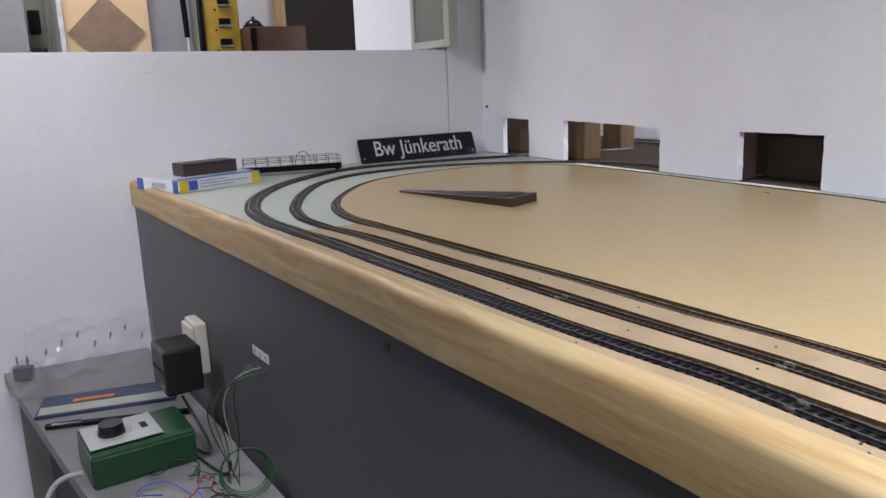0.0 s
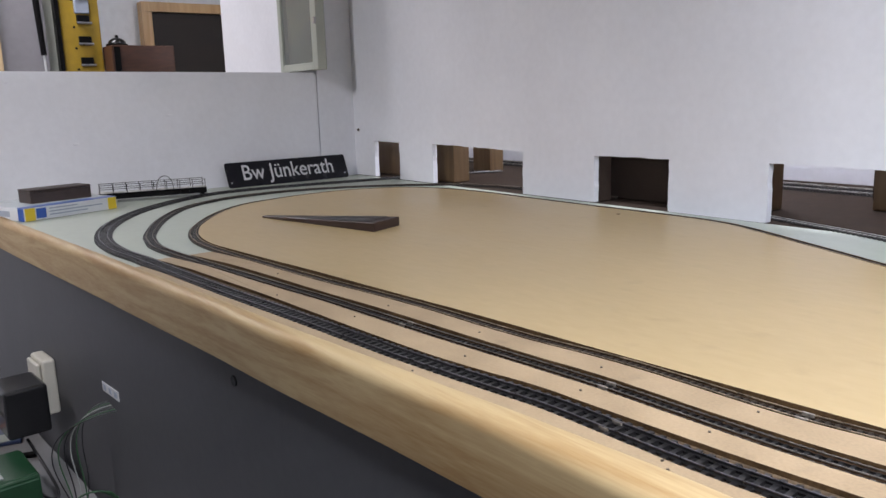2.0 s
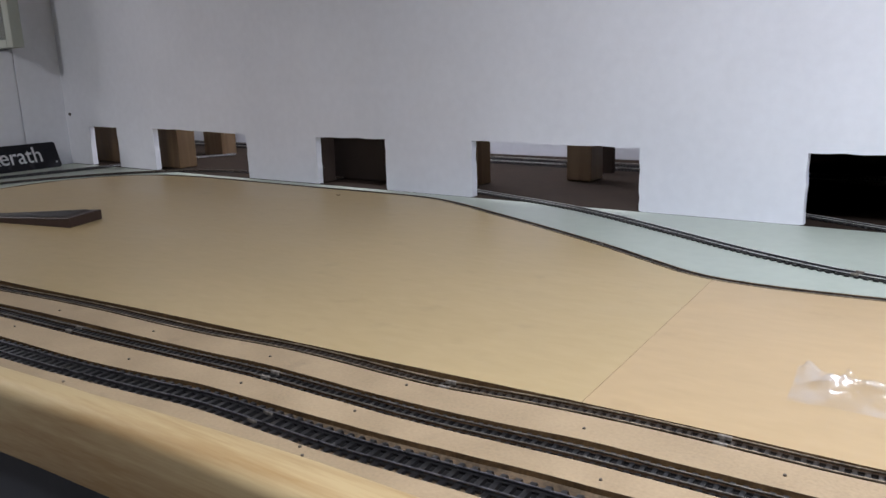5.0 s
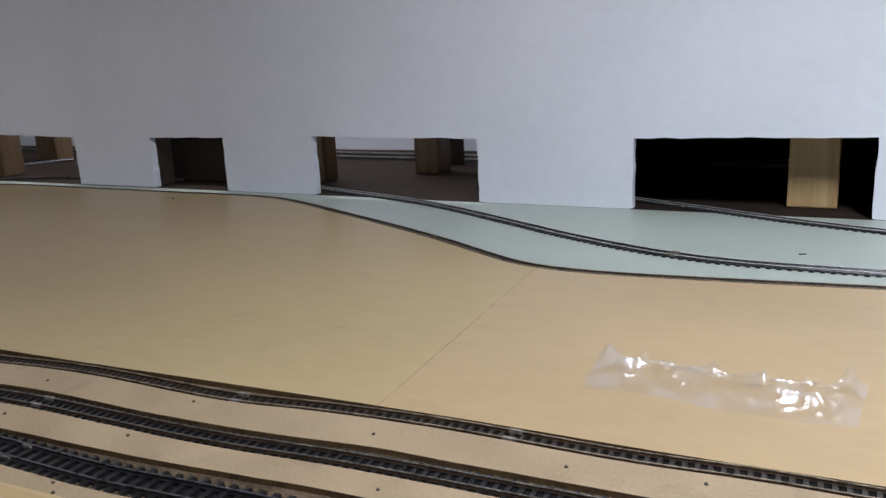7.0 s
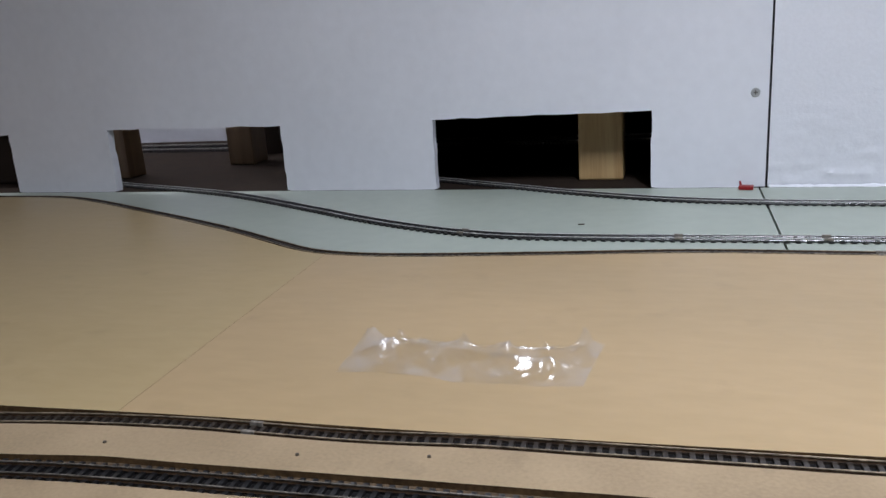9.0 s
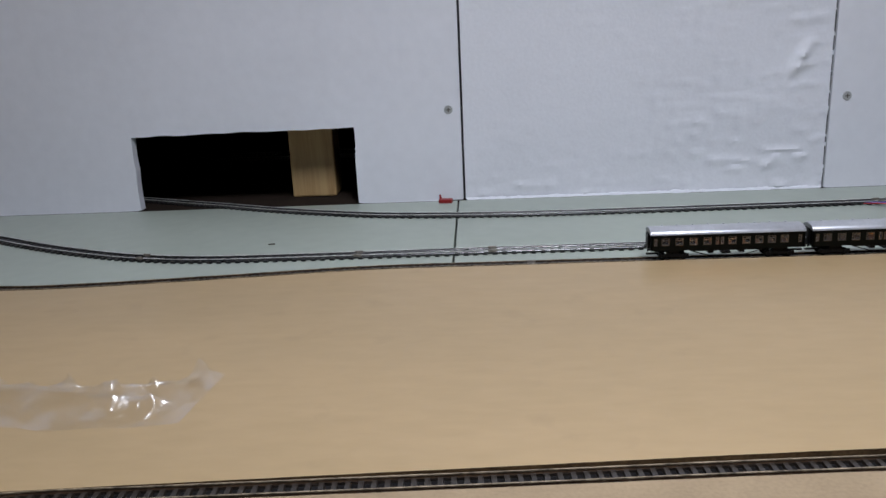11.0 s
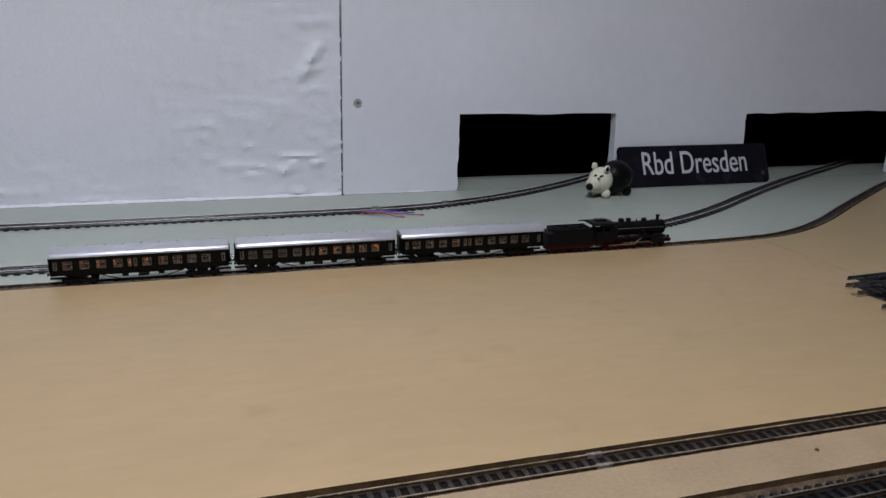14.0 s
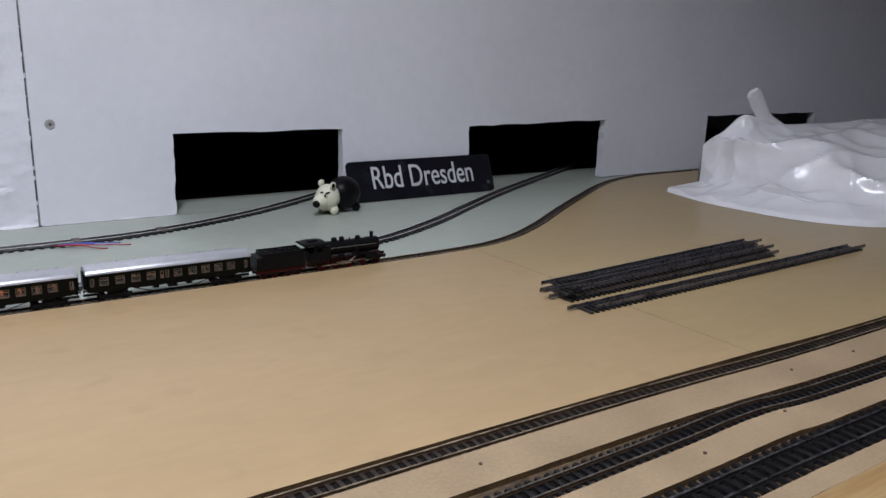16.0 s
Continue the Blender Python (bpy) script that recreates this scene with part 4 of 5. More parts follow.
for x in (0.0130, 0.0250, 0.0370):
    for q in (-1, 1):
        w = wheel(loco, x, q * 0.0052, 0.0055, LOCORED, name="driving_wheel")
        bm = bmesh.new()
        for a in range(10):
            an = a * math.pi / 5
            rod(bm, (x, q * 0.0063, 0.0055), (x + math.cos(an) * 0.0050, q * 0.0063, 0.0055 + math.sin(an) * 0.0050), 0.00022, seg=5)
        part("spokes", bm, LOCORED, w)
for x in (0.0505, 0.0635):
    for q in (-1, 1):
        wheel(loco, x, q * 0.0052, 0.0031, LOCORED, name="leading_wheel")
for q in (-1, 1):
    bm = rod(bmesh.new(), (0.0515, q * 0.0076, 0.0072), (0.0630, q * 0.0076, 0.0072), 0.0024, seg=16)
    rod(bm, (0.0525, q * 0.0072, 0.0102), (0.0622, q * 0.0072, 0.0102), 0.0014, seg=12)
    part("cylinder", bm, BLACK, loco, smooth=True)
    bm = bmesh.new()
    box(bm, 0.0118, q * 0.0074 - 0.0002, 0.0040, 0.0382, q * 0.0074 + 0.0002, 0.0047)
    box(bm, 0.0250, q * 0.0080 - 0.0002, 0.0056, 0.0520, q * 0.0080 + 0.0002, 0.0062)
    rod(bm, (0.0370, q * 0.0079, 0.0058), (0.0430, q * 0.0079, 0.0098), 0.0004, seg=6)
    part("side_rods", bm, STEEL, loco, "bright steel side rods")
    part("handrail", rod(bmesh.new(), (0.0180, q * 0.0062, 0.0180), (0.0640, q * 0.0064, 0.0180), 0.00022, seg=6), BUFF, boiler)
    part("air_pump", rod(bmesh.new(), (0.0440, q * 0.0068, 0.0106), (0.0440, q * 0.0068, 0.0160), 0.0014, seg=12), BLACK, loco, smooth=True)
bm = cube(0.0690, -0.0088, 0.0050, 0.0698, 0.0088, 0.0078)
beam = part("buffer_beam", bm, LOCORED, loco, "dark red buffer beam")
for q in (-1, 1):
    bm = rod(bmesh.new(), (0.0698, q * 0.0055, 0.0064), (0.0716, q * 0.0055, 0.0064), 0.0007, seg=8)
    rod(bm, (0.0714, q * 0.0055, 0.0064), (0.0719, q * 0.0055, 0.0064), 0.0015, seg=12)
    part("buffer", bm, BLACK, beam)
    lampb = part("headlamp", rod(bmesh.new(), (0.0682, q * 0.0062, 0.0094), (0.0700, q * 0.0062, 0.0094), 0.0012, seg=12), BLACK, loco)
    part("lens", rod(bmesh.new(), (0.0700, q * 0.0062, 0.0094), (0.0702, q * 0.0062, 0.0094), 0.0008, seg=10), LENSLIGHT, lampb, "lit lens")
part("coupling", cube(0.0690, -0.0012, 0.0030, 0.0740, 0.0012, 0.0044, bevel=0.0003), BLACK, loco)

# ---- enamel signs ----


def rounded(w, h, r, n=6):
    pts = []
    for cx, cy, a0 in ((w / 2 - r, h / 2 - r, 0), (-w / 2 + r, h / 2 - r, 90), (-w / 2 + r, -h / 2 + r, 180), (w / 2 - r, -h / 2 + r, 270)):
        pts += [(cx + r * math.cos(radians(a0 + 90 * k / n)), cy + r * math.sin(radians(a0 + 90 * k / n))) for k in range(n + 1)]
    return pts


def sign(text, w, h, at, tw, th, label, where):
    t = thing("enamel_sign", label, "sign", "station signs", at=at)
    part("plate", slab(rounded(w, h, 0.006), -0.0012, 0.0), ENAMEL, t, "black enamelled plate with rounded corners")
    lettering(text, th, LETTER, t, pose(where[0], where[1], 0.0003), tw)
    for x in (-w / 2 + 0.009, w / 2 - 0.009):
        part("screw_hole", rod(bmesh.new(), (x, -h / 2 + 0.012, 0.0001), (x, -h / 2 + 0.012, 0.0006), 0.0022, seg=12), STEEL, t)
    return t


sign("Bw J\u00fcnkerath", 0.318, 0.060, Matrix.Translation((-1.583, -0.205, 0.0284)) @ pose(0, 0, 0, 0, 0, 91.5) @ pose(0, 0, 0, 68, 0, 0), 0.238, 0.052, "black enamel sign with white letters leaning on the wall", (0.0, 0.002))
sign("Rbd Dresden", 0.215, 0.050, Matrix.Translation((1.207, -0.015, 0.0240)) @ pose(0, 0, 0, 0, 0, 1) @ pose(0, 0, 0, 68, 0, 0), 0.150, 0.040, "black enamel sign with white letters against the wall", (0.0, 0.002))

# ---- things on the deck ----
# brown ramp wedge on the tan board
wedge = thing("ramp_wedge", "dark brown wedge ramp lying on the tan board", "ramp", at=pose(0, 0, INLAY))
tip, ra, rb = Vector((-1.062, -0.508)), Vector((-0.802, -0.452)), Vector((-0.826, -0.392))
tip2 = Vector((-1.066, -0.498))
bm = bmesh.new()
lo = [bm.verts.new((v.x, v.y, 0)) for v in (tip, ra, rb, tip2)]
hi = [bm.verts.new((v.x, v.y, z)) for v, z in zip((tip, ra, rb, tip2), (0.003, 0.0135, 0.0135, 0.003))]
bm.faces.new(hi)
bm.faces.new(lo[::-1])
for i in range(4):
    bm.faces.new((lo[i], lo[(i + 1) % 4], hi[(i + 1) % 4], hi[i]))
bmesh.ops.bevel(bm, geom=list(bm.edges), offset=0.0008, segments=1, affect="EDGES")
part("wedge_body", bm, RAMPBROWN, wedge)
bm = bmesh.new()
cen = (tip + ra + rb + tip2) / 4
top = [bm.verts.new((cen.x + (v.x - cen.x) * k, cen.y + (v.y - cen.y) * k, z)) for v, z, k in zip((tip.lerp(ra, 0.35), ra, rb, tip2.lerp(rb, 0.35)), (0.0070, 0.0139, 0.0139, 0.0070), (0.86, 0.86, 0.86, 0.86))]
bm.faces.new(top)
bmesh.ops.solidify(bm, geom=bm.faces[:], thickness=0.0006)
part("top_plate", bm, RAMPTOP, wedge, "dull grey top plate")

# kit box and brown case
kit = thing("model_kit_box", "white, blue and yellow printed model kit box", "box", at=Matrix.Translation((-1.357, -0.815, 0.0105)) @ Matrix.Rotation(radians(110.5), 4, "Z"))
kl, kw, kh = 0.180, 0.150, 0.0235
part("carton", cube(0, 0, -0.0100, kl, kw, kh - 0.0105, bevel=0.0006), CARDWHITE, kit)
part("top_picture", cube(0.001, 0.020, kh - 0.0107, kl - 0.001, kw - 0.001, kh - 0.0101), CARDPICTURE, kit, "pale printed picture")
part("top_band", cube(0.0, 0.0, kh - 0.0107, kl, 0.022, kh - 0.0100), CARDBLUE, kit, "blue printed band")
part("side_yellow", cube(0.002, -0.0005, -0.0098, 0.020, 0.0003, 0.0122), CARDYELLOW, kit, "yellow printed field")
part("side_blue", cube(0.022, -0.0005, -0.0070, 0.040, 0.0003, 0.0105), CARDBLUE, kit, "blue printed field")
part("side_end", cube(kl - 0.018, -0.0005, -0.0098, kl - 0.001, 0.0003, 0.0122), CARDYELLOW, kit, "yellow printed field")
part("end_blue", cube(-0.0005, kw - 0.024, -0.0098, 0.0003, kw - 0.001, 0.0122), CARDBLUE, kit, "blue printed field")
part("end_front_blue", cube(-0.0005, 0.0005, -0.0098, 0.0003, 0.018, 0.0122), CARDBLUE, kit, "blue printed field")
for k, (a, b) in enumerate(((0.046, 0.100), (0.046, 0.150), (0.046, 0.120))):
    part("print_line", cube(a, -0.0004, 0.0070 - k * 0.0055, b, 0.0002, 0.0090 - k * 0.0055), BARGREY, kit, "line of illegible print")
part("print_line", cube(-0.0004, 0.045, -0.004, 0.0002, 0.095, 0.006), BARGREY, kit, "block of illegible print")
case = thing("brown_case", "small dark brown case lying on the kit box", "case", at=Matrix.Translation((-1.405, -0.795, 0.0240)) @ Matrix.Rotation(radians(105), 4, "Z"))
part("case_body", cube(0.005, 0.010, -0.0004, 0.118, 0.058, 0.020, bevel=0.0015), BROWNBOX, case)
part("case_lid", cube(0.0045, 0.0095, 0.0202, 0.1185, 0.0585, 0.0245, bevel=0.0015), BROWNBOX, case)

# girder bridge with railings
bridge = thing("girder_bridge", "black model girder bridge with wire railings", "model bridge", at=Matrix.Translation((-1.526, -0.545, 0.0)) @ Matrix.Rotation(radians(78), 4, "Z") @ Matrix.Diagonal((1.12, 1.2, 1.15, 1)))
bm = cube(-0.094, -0.016, 0.0120, 0.094, 0.016, 0.0150)
for s in (-1, 1):
    box(bm, -0.094, s * 0.015 - 0.0010, 0.0055, 0.094, s * 0.015 + 0.0010, 0.0160)
    for k in range(13):
        box(bm, -0.093 + k * 0.0155, s * 0.0160 - 0.0008, 0.0055, -0.0918 + k * 0.0155, s * 0.0160 + 0.0008, 0.0160)
part("girder_deck", bm, BLACK, bridge)
for s in (-1, 1):
    bm = bmesh.new()
    for k in range(9):
        x = -0.092 + k * 0.023
        rod(bm, (x, s * 0.0165, 0.015), (x, s * 0.0165, 0.0310), 0.0006, seg=6)
    for z in (0.0235, 0.0308):
        rod(bm, (-0.093, s * 0.0165, z), (0.093, s * 0.0165, z), 0.0005, seg=6)
    part("railing", bm, BLACK, bridge, "thin black wire railing")
for x in (-0.088, 0.088):
    for s in (-1, 1):
        part("foot", rod(bmesh.new(), (x, s * 0.012, 0.0), (x, s * 0.012, 0.0122), 0.0030, seg=12), BLACK, bridge)
tube("hoop", [(0.005, -0.012, 0.015), (0.006, -0.012, 0.034), (0.020, -0.010, 0.046), (0.034, -0.008, 0.036), (0.036, -0.008, 0.015)], 0.0006, BLACK, bridge)
bm = bmesh.new()
for q in (-1, 1):
    box(bm, -0.093, q * 0.0045 - 0.0005, 0.0150, 0.093, q * 0.0045 + 0.0005, 0.0172)
part("bridge_rails", bm, RAIL, bridge)

# crumpled clear film on the tan board
bm = bmesh.new()
nx, ny = 160, 84
film = {}
PEAKS = ((0.03, 0.80, 0.030, 0.14, 0.016), (0.19, 0.62, 0.028, 0.12, 0.013), (0.47, 0.72, 0.040, 0.10, 0.007), (0.66, 0.66, 0.055, 0.13, 0.011), (0.80, 0.60, 0.040, 0.10, 0.007), (0.95, 0.82, 0.032, 0.16, 0.018))
for i in range(nx + 1):
    for k in range(ny + 1):
        u, v = i / nx, k / ny
        x, y = 0.098 + 0.143 * u + 0.006 * (v - 0.5) * (2 * u - 1), -0.526 + 0.062 * v + 0.003 * math.sin(u * 7) + 0.004 * noise.noise((u * 5, v * 3, 2)) - (0.016 + 0.010 * noise.noise((u * 8, 3, 3))) * max(0.0, v - 0.6) / 0.4 * (1 - math.exp(-((u - 0.03) / 0.06) ** 2) - math.exp(-((u - 0.95) / 0.07) ** 2))
        # a long front fold, lower where the pouch is pinched past its middle
        fold = 0.36 + 0.10 * math.sin(u * 4.5) - 0.14 * max(0.0, u - 0.55) + 0.02 * noise.noise((u * 11, 0, 1))
        high = 0.0098 * min(1.0, 7 * u) * min(1.0, 6 * (1 - u)) * (1 - 0.35 * math.exp(-((u - 0.56) / 0.06) ** 2)) * (0.9 + 0.3 * noise.noise((u * 12, 4, 1)))
        z = high * (v / fold) ** 1.8 if v < fold else high * (0.25 + 0.75 * math.exp(-((v - fold) / 0.07) ** 2))
        for uc, vc, wu, wv, hz in PEAKS:
            g = math.exp(-abs((u - uc) / wu) ** 1.05 - abs((v - vc) / wv) ** 1.05)
            z += g * hz * (0.95 + 0.9 * noise.noise((u * 22 + v * 9, v * 7 - u * 6, uc * 20)))
        z += 0.0010 * (1 - min(1.0, 3.2 * abs(noise.noise((u * 16 + v * 5, v * 7 - u * 4, 6))))) + 0.0002 * noise.noise((u * 60, v * 26, 3))
        z *= min(1.0, 14 * u + 0.05, 14 * (1 - u) + 0.05, 9 * v, 7 * (1 - v) + 0.1)
        film[i, k] = bm.verts.new((x, y, INLAY + max(z, 0.0004)))
for i in range(nx):
    for k in range(ny):
        bm.faces.new((film[i, k], film[i + 1, k], film[i + 1, k + 1], film[i, k + 1]))
tagged(part("clear_film", bm, FILM, smooth=True), "crumpled clear plastic film lying on the tan board", "plastic film")

# white plastic bag: stations along it, each with front hem, fold, ridge and back
HEM = [(1.518, -0.140), (1.505, -0.205), (1.507, -0.256), (1.525, -0.335), (1.586, -0.400), (1.72, -0.440), (2.0, -0.45), (2.22, -0.38)]
FOLD = [(1.590, -0.134, 0.009), (1.586, -0.178, 0.012), (1.578, -0.226, 0.016), (1.568, -0.300, 0.016), (1.620, -0.372, 0.022), (1.75, -0.415, 0.032), (2.02, -0.42, 0.040), (2.22, -0.36, 0.03)]
RIDGE = [(1.598, -0.127, 0.060), (1.614, -0.142, 0.078), (1.638, -0.160, 0.102), (1.70, -0.172, 0.091), (1.81, -0.190, 0.091), (1.93, -0.22, 0.098), (2.12, -0.23, 0.085), (2.24, -0.25, 0.040)]
BACK = [(1.606, -0.118), (1.632, -0.105), (1.69, -0.070), (1.77, -0.04), (1.87, -0.04), (1.99, -0.04), (2.15, -0.045), (2.26, -0.08)]


def along(points, u):
    """A point of the smooth curve through evenly keyed points, u from 0 to 1."""
    t = u * (len(points) - 1)
    k = min(int(t), len(points) - 2)
    f = t - k
    p = [Vector((*points[max(0, min(len(points) - 1, k + o))], 0)[:3]) for o in (-1, 0, 1, 2)]
    return 0.5 * (2 * p[1] + (p[2] - p[0]) * f + (2 * p[0] - 5 * p[1] + 4 * p[2] - p[3]) * f * f + (3 * p[1] - p[0] - 3 * p[2] + p[3]) * f ** 3)


bm = bmesh.new()
rings = []
BAG_U, BAG_V = 220, 120
for i in range(BAG_U + 1):
    u = i / BAG_U
    hem, fold, ridge, back = (along(c, u) for c in (HEM, FOLD, RIDGE, BACK))
    lip = hem + Vector((0.005, 0.003, 0.0055 + 0.0040 * noise.noise((u * 14, 6, 2))))
    knee = fold.lerp(ridge, 0.42) + Vector((0.0, 0.0, 0.015 * min(1.0, 6 * u) + 0.006 * noise.noise((u * 5, 2, 5))))
    rear = back.lerp(ridge, 0.25) + Vector((0, 0, 0.020 * min(1.0, ridge.z / 0.09)))
    line = [(0.0, hem), (0.04, lip), (0.22, fold), (0.45, knee), (0.68, ridge), (0.88, rear), (1.0, back)]
    ring = []
    for k in range(BAG_V + 1):
        v = k / BAG_V
        n = max(q for q in range(len(line) - 1) if line[q][0] <= v)
        f = (v - line[n][0]) / (line[n + 1][0] - line[n][0])
        p = line[n][1].lerp(line[n + 1][1], f)
        # sharp folds fan out from the knot, with finer wrinkles across them
        dx, dy = p.x - 1.64, p.y + 0.16
        ang, rad = math.atan2(dy, dx), math.hypot(dx, dy)
        fan = (1 - min(1.0, 2.2 * abs(noise.noise((ang * 1.7, rad * 3, 1.5))))) * min(1.0, rad / 0.09)
        cross = 1 - min(1.0, 2.2 * abs(noise.noise((p.x * 4 - p.y * 5, p.y * 6 + p.x * 5, p.z * 26 + p.x * 3))))
        fine = 1 - min(1.0, 2.4 * abs(noise.noise((p.x * 15 - p.y * 8, p.y * 17 + p.x * 6, p.z * 24))))
        body = min(1.0, 5 * v, 6 * (1 - v)) * min(1.0, 9 * u + 0.1) * (1 - 0.75 * math.exp(-((v - 0.68) / 0.05) ** 2))
        low = 0.35 if v < 0.2 else 1.0
        c = body * (low * (0.006 * (fan ** 1.3 - 0.3) + 0.017 * (cross ** 1.2 - 0.3)) + 0.0055 * (fine ** 1.6 - 0.25))
        p = p + Vector((-0.55 * c, -0.35 * c, 0.75 * c))
        ring.append(bm.verts.new((p.x, min(p.y, -0.032), INLAY + max(0.0004, p.z))))
    rings.append(ring)
for p, q in zip(rings, rings[1:]):
    for k in range(BAG_V):
        bm.faces.new((p[k], p[k + 1], q[k + 1], q[k]))
bm.faces.new(rings[-1])
bag = thing("plastic_bag", "crumpled white plastic carrier bag with a knotted handle", "plastic bag")
part("bag_body", bm, BAG, bag, smooth=True)
bm = bmesh.new()
rings = []
for k in range(17):
    t = k / 16
    c = Vector((1.688 - 0.046 * t + 0.004 * math.sin(t * 4), -0.160 - 0.006 * t, 0.080 + 0.060 * t))
    w = 0.0125 * (1.0 + 1.6 * max(0.0, 1 - t / 0.5) ** 1.6) * (0.7 if t > 0.95 else 1)
    ring = []
    for a in range(20):
        an = a * math.pi / 10
        k2 = 1 + 0.30 * noise.noise((math.cos(an) * 2, math.sin(an) * 2, t * 5 + 9))
        ring.append(bm.verts.new(c + Vector((math.cos(an) * w * k2, math.sin(an) * w * 0.45 * k2, 0.5 * w * math.cos(an)))))
    rings.append(ring)
for a, b in zip(rings, rings[1:]):
    for i in range(20):
        bm.faces.new((a[i], a[(i + 1) % 20], b[(i + 1) % 20], b[i]))
bm.faces.new(rings[-1])
part("handle", bm, BAG, bag, "twisted bag handle", smooth=True)

# spare track lengths
spare_mesh = sleeper_mesh(0.0175, 0.0030, 0.0016, TIE)


def spare(at, length, flip=False):
    t = thing("spare_track", "loose length of black-sleepered flexible track", "railway track", "spare track lengths", at=at @ (pose(0, 0, 0.0046, 180, 0, 0) if flip else Matrix.Identity(4)))
    for s in (-1, 1):
        bm = bmesh.new()
        sweep(bm, [(Vector((-length / 2 - 0.010 * s, 0)), Vector((1, 0))), (Vector((length / 2 - 0.008 * s, 0)), Vector((1, 0)))], rail_profile(0.0018, 0.0046, 0.0008), s * 0.0045)
        part("rail", bm, RAILBLACK, t)
    n = int(length / 0.0058)
    for k in range(n):
        o = new("sleeper", spare_mesh)
        o.parent = t
        o.location = (-length / 2 + 0.0058 * (k + 0.5), 0, 0.0002)
    return t


for x, y, z, ang, ln, fl in ((1.215, -0.4165, INLAY, 2.5, 0.275, False), (1.220, -0.3985, INLAY, 3.2, 0.275, False), (1.212, -0.4135, INLAY + 0.0048, 2.9, 0.275, False), (1.222, -0.3955, INLAY + 0.0048, 3.8, 0.275, False), (1.265, -0.4430, INLAY, 1.8, 0.385, False)):
    spare(pose(x, y, z, 0, 0, ang), ln, fl)

# toy animal
bm = bmesh.new()


def blob(c, sx, sy, sz, index, turn=None, seg=20):
    g = ball(bm, c, sx, sy, sz, seg, turn)
    for f in {f for v in g["verts"] for f in v.link_faces}:
        f.material_index = index


blob((0.026, 0.0, 0.021), 0.021, 0.018, 0.019, 1)
blob((0.002, 0.0, 0.019), 0.0145, 0.0135, 0.0150, 0)
blob((-0.009, -0.002, 0.0165), 0.0105, 0.0085, 0.0085, 0)
blob((-0.0185, -0.004, 0.0145), 0.0042, 0.0042, 0.0040, 1)
blob((0.000, -0.0105, 0.0335), 0.0042, 0.0024, 0.0042, 0)
blob((0.002, 0.0105, 0.0335), 0.0042, 0.0024, 0.0042, 0)
blob((-0.0085, -0.0078, 0.0235), 0.0030, 0.0022, 0.0034, 0)
blob((-0.0108, -0.0092, 0.0235), 0.0012, 0.0010, 0.0014, 1)
blob((-0.0070, -0.0098, 0.0262), 0.0042, 0.0006, 0.0010, 1)
blob((-0.0012, -0.0122, 0.0338), 0.0024, 0.0012, 0.0026, 1)
blob((0.0008, 0.0122, 0.0338), 0.0024, 0.0012, 0.0026, 1)
blob((-0.0098, -0.0040, 0.0265), 0.0030, 0.0010, 0.0011, 1, seg=10)
for x, y, i in ((0.004, -0.008, 0), (0.004, 0.008, 0), (0.036, -0.010, 1), (0.036, 0.010, 1)):
    blob((x, y, 0.0055), 0.0055, 0.0045, 0.0056, i)
toy = part("toy_figurine", bm, [CREAM, BLACK], smooth=True)
toy.matrix_world = pose(1.050, -0.062, 0.0, 0, 0, 18)
tagged(toy, "small black and cream painted animal figurine", "figurine")

# small bits on the deck and walls
bm = cube(-0.008, -0.0045, 0, 0.007, 0.0045, 0.0045, bevel=0.0008)
rod(bm, (-0.006, 0, 0.003), (-0.007, 0.001, 0.009), 0.0016, 0.001, seg=8)
o = part("red_clip", bm, REDPLASTIC)
o.matrix_world = pose(0.353, -0.010, 0.0, 0, 0, -8)
tagged(o, "small red plastic clip at the wall's foot", "clip")
for x, z in ((0.359, 0.102), (0.788, 0.100)):
    sc = thing("wall_screw", "countersunk cross-head screw in the white board", "screw", "screws in the wall", at=pose(x, 0.0, z, 90, 0, 0))
    part("screw_head", rod(bmesh.new(), (0, 0, -0.001), (0, 0, 0.0009), 0.0052, 0.0044, seg=20), TRAFOPLATE, sc)
    bm = cube(-0.0022, -0.0005, 0.0008, 0.0022, 0.0005, 0.0012)
    box(bm, -0.0005, -0.0022, 0.0008, 0.0005, 0.0022, 0.0012)
    part("cross_slot", bm, NAILDARK, sc)
plug = part("wall_plug", rod(bmesh.new(), (0, 0, 0), (0, -0.003, 0), 0.0038, 0.003, seg=14), NAILDARK)
plug.matrix_world = pose(-1.595, 0.0, 0.1155)
tagged(plug, "dark wall plug near the room's corner", "wall plug")
NAILS = ((-0.100, -0.668), (-0.098, -0.623), (0.884, -0.584), (0.984, -0.630), (1.115, -0.590), (-0.292, -0.690), (-0.292, -0.737), (-0.087, -0.722), (-0.095, -0.716), (-0.45, -0.655), (-0.33, -0.645), (-0.44, -0.697), (-0.56, -0.715), (-0.19, -0.676), (-0.21, -0.634), (0.02, -0.618), (0.12, -0.612), (0.05, -0.662), (0.18, -0.603), (0.30, -0.625), (0.62, -0.580), (0.70, -0.578), (1.18, -0.592), (-0.65, -0.672), (0.80, -0.618), (1.06, -0.622))
for k, (x, y) in enumerate(NAILS):
    nl = part("nail_head", rod(bmesh.new(), (x, y, INLAY - 0.0004), (x, y, INLAY + 0.0006), 0.0010, 0.0008, seg=8), NAILDARK)
    tagged(nl, "small dark nail head in the chipboard", "nail", "nails in the chipboard")
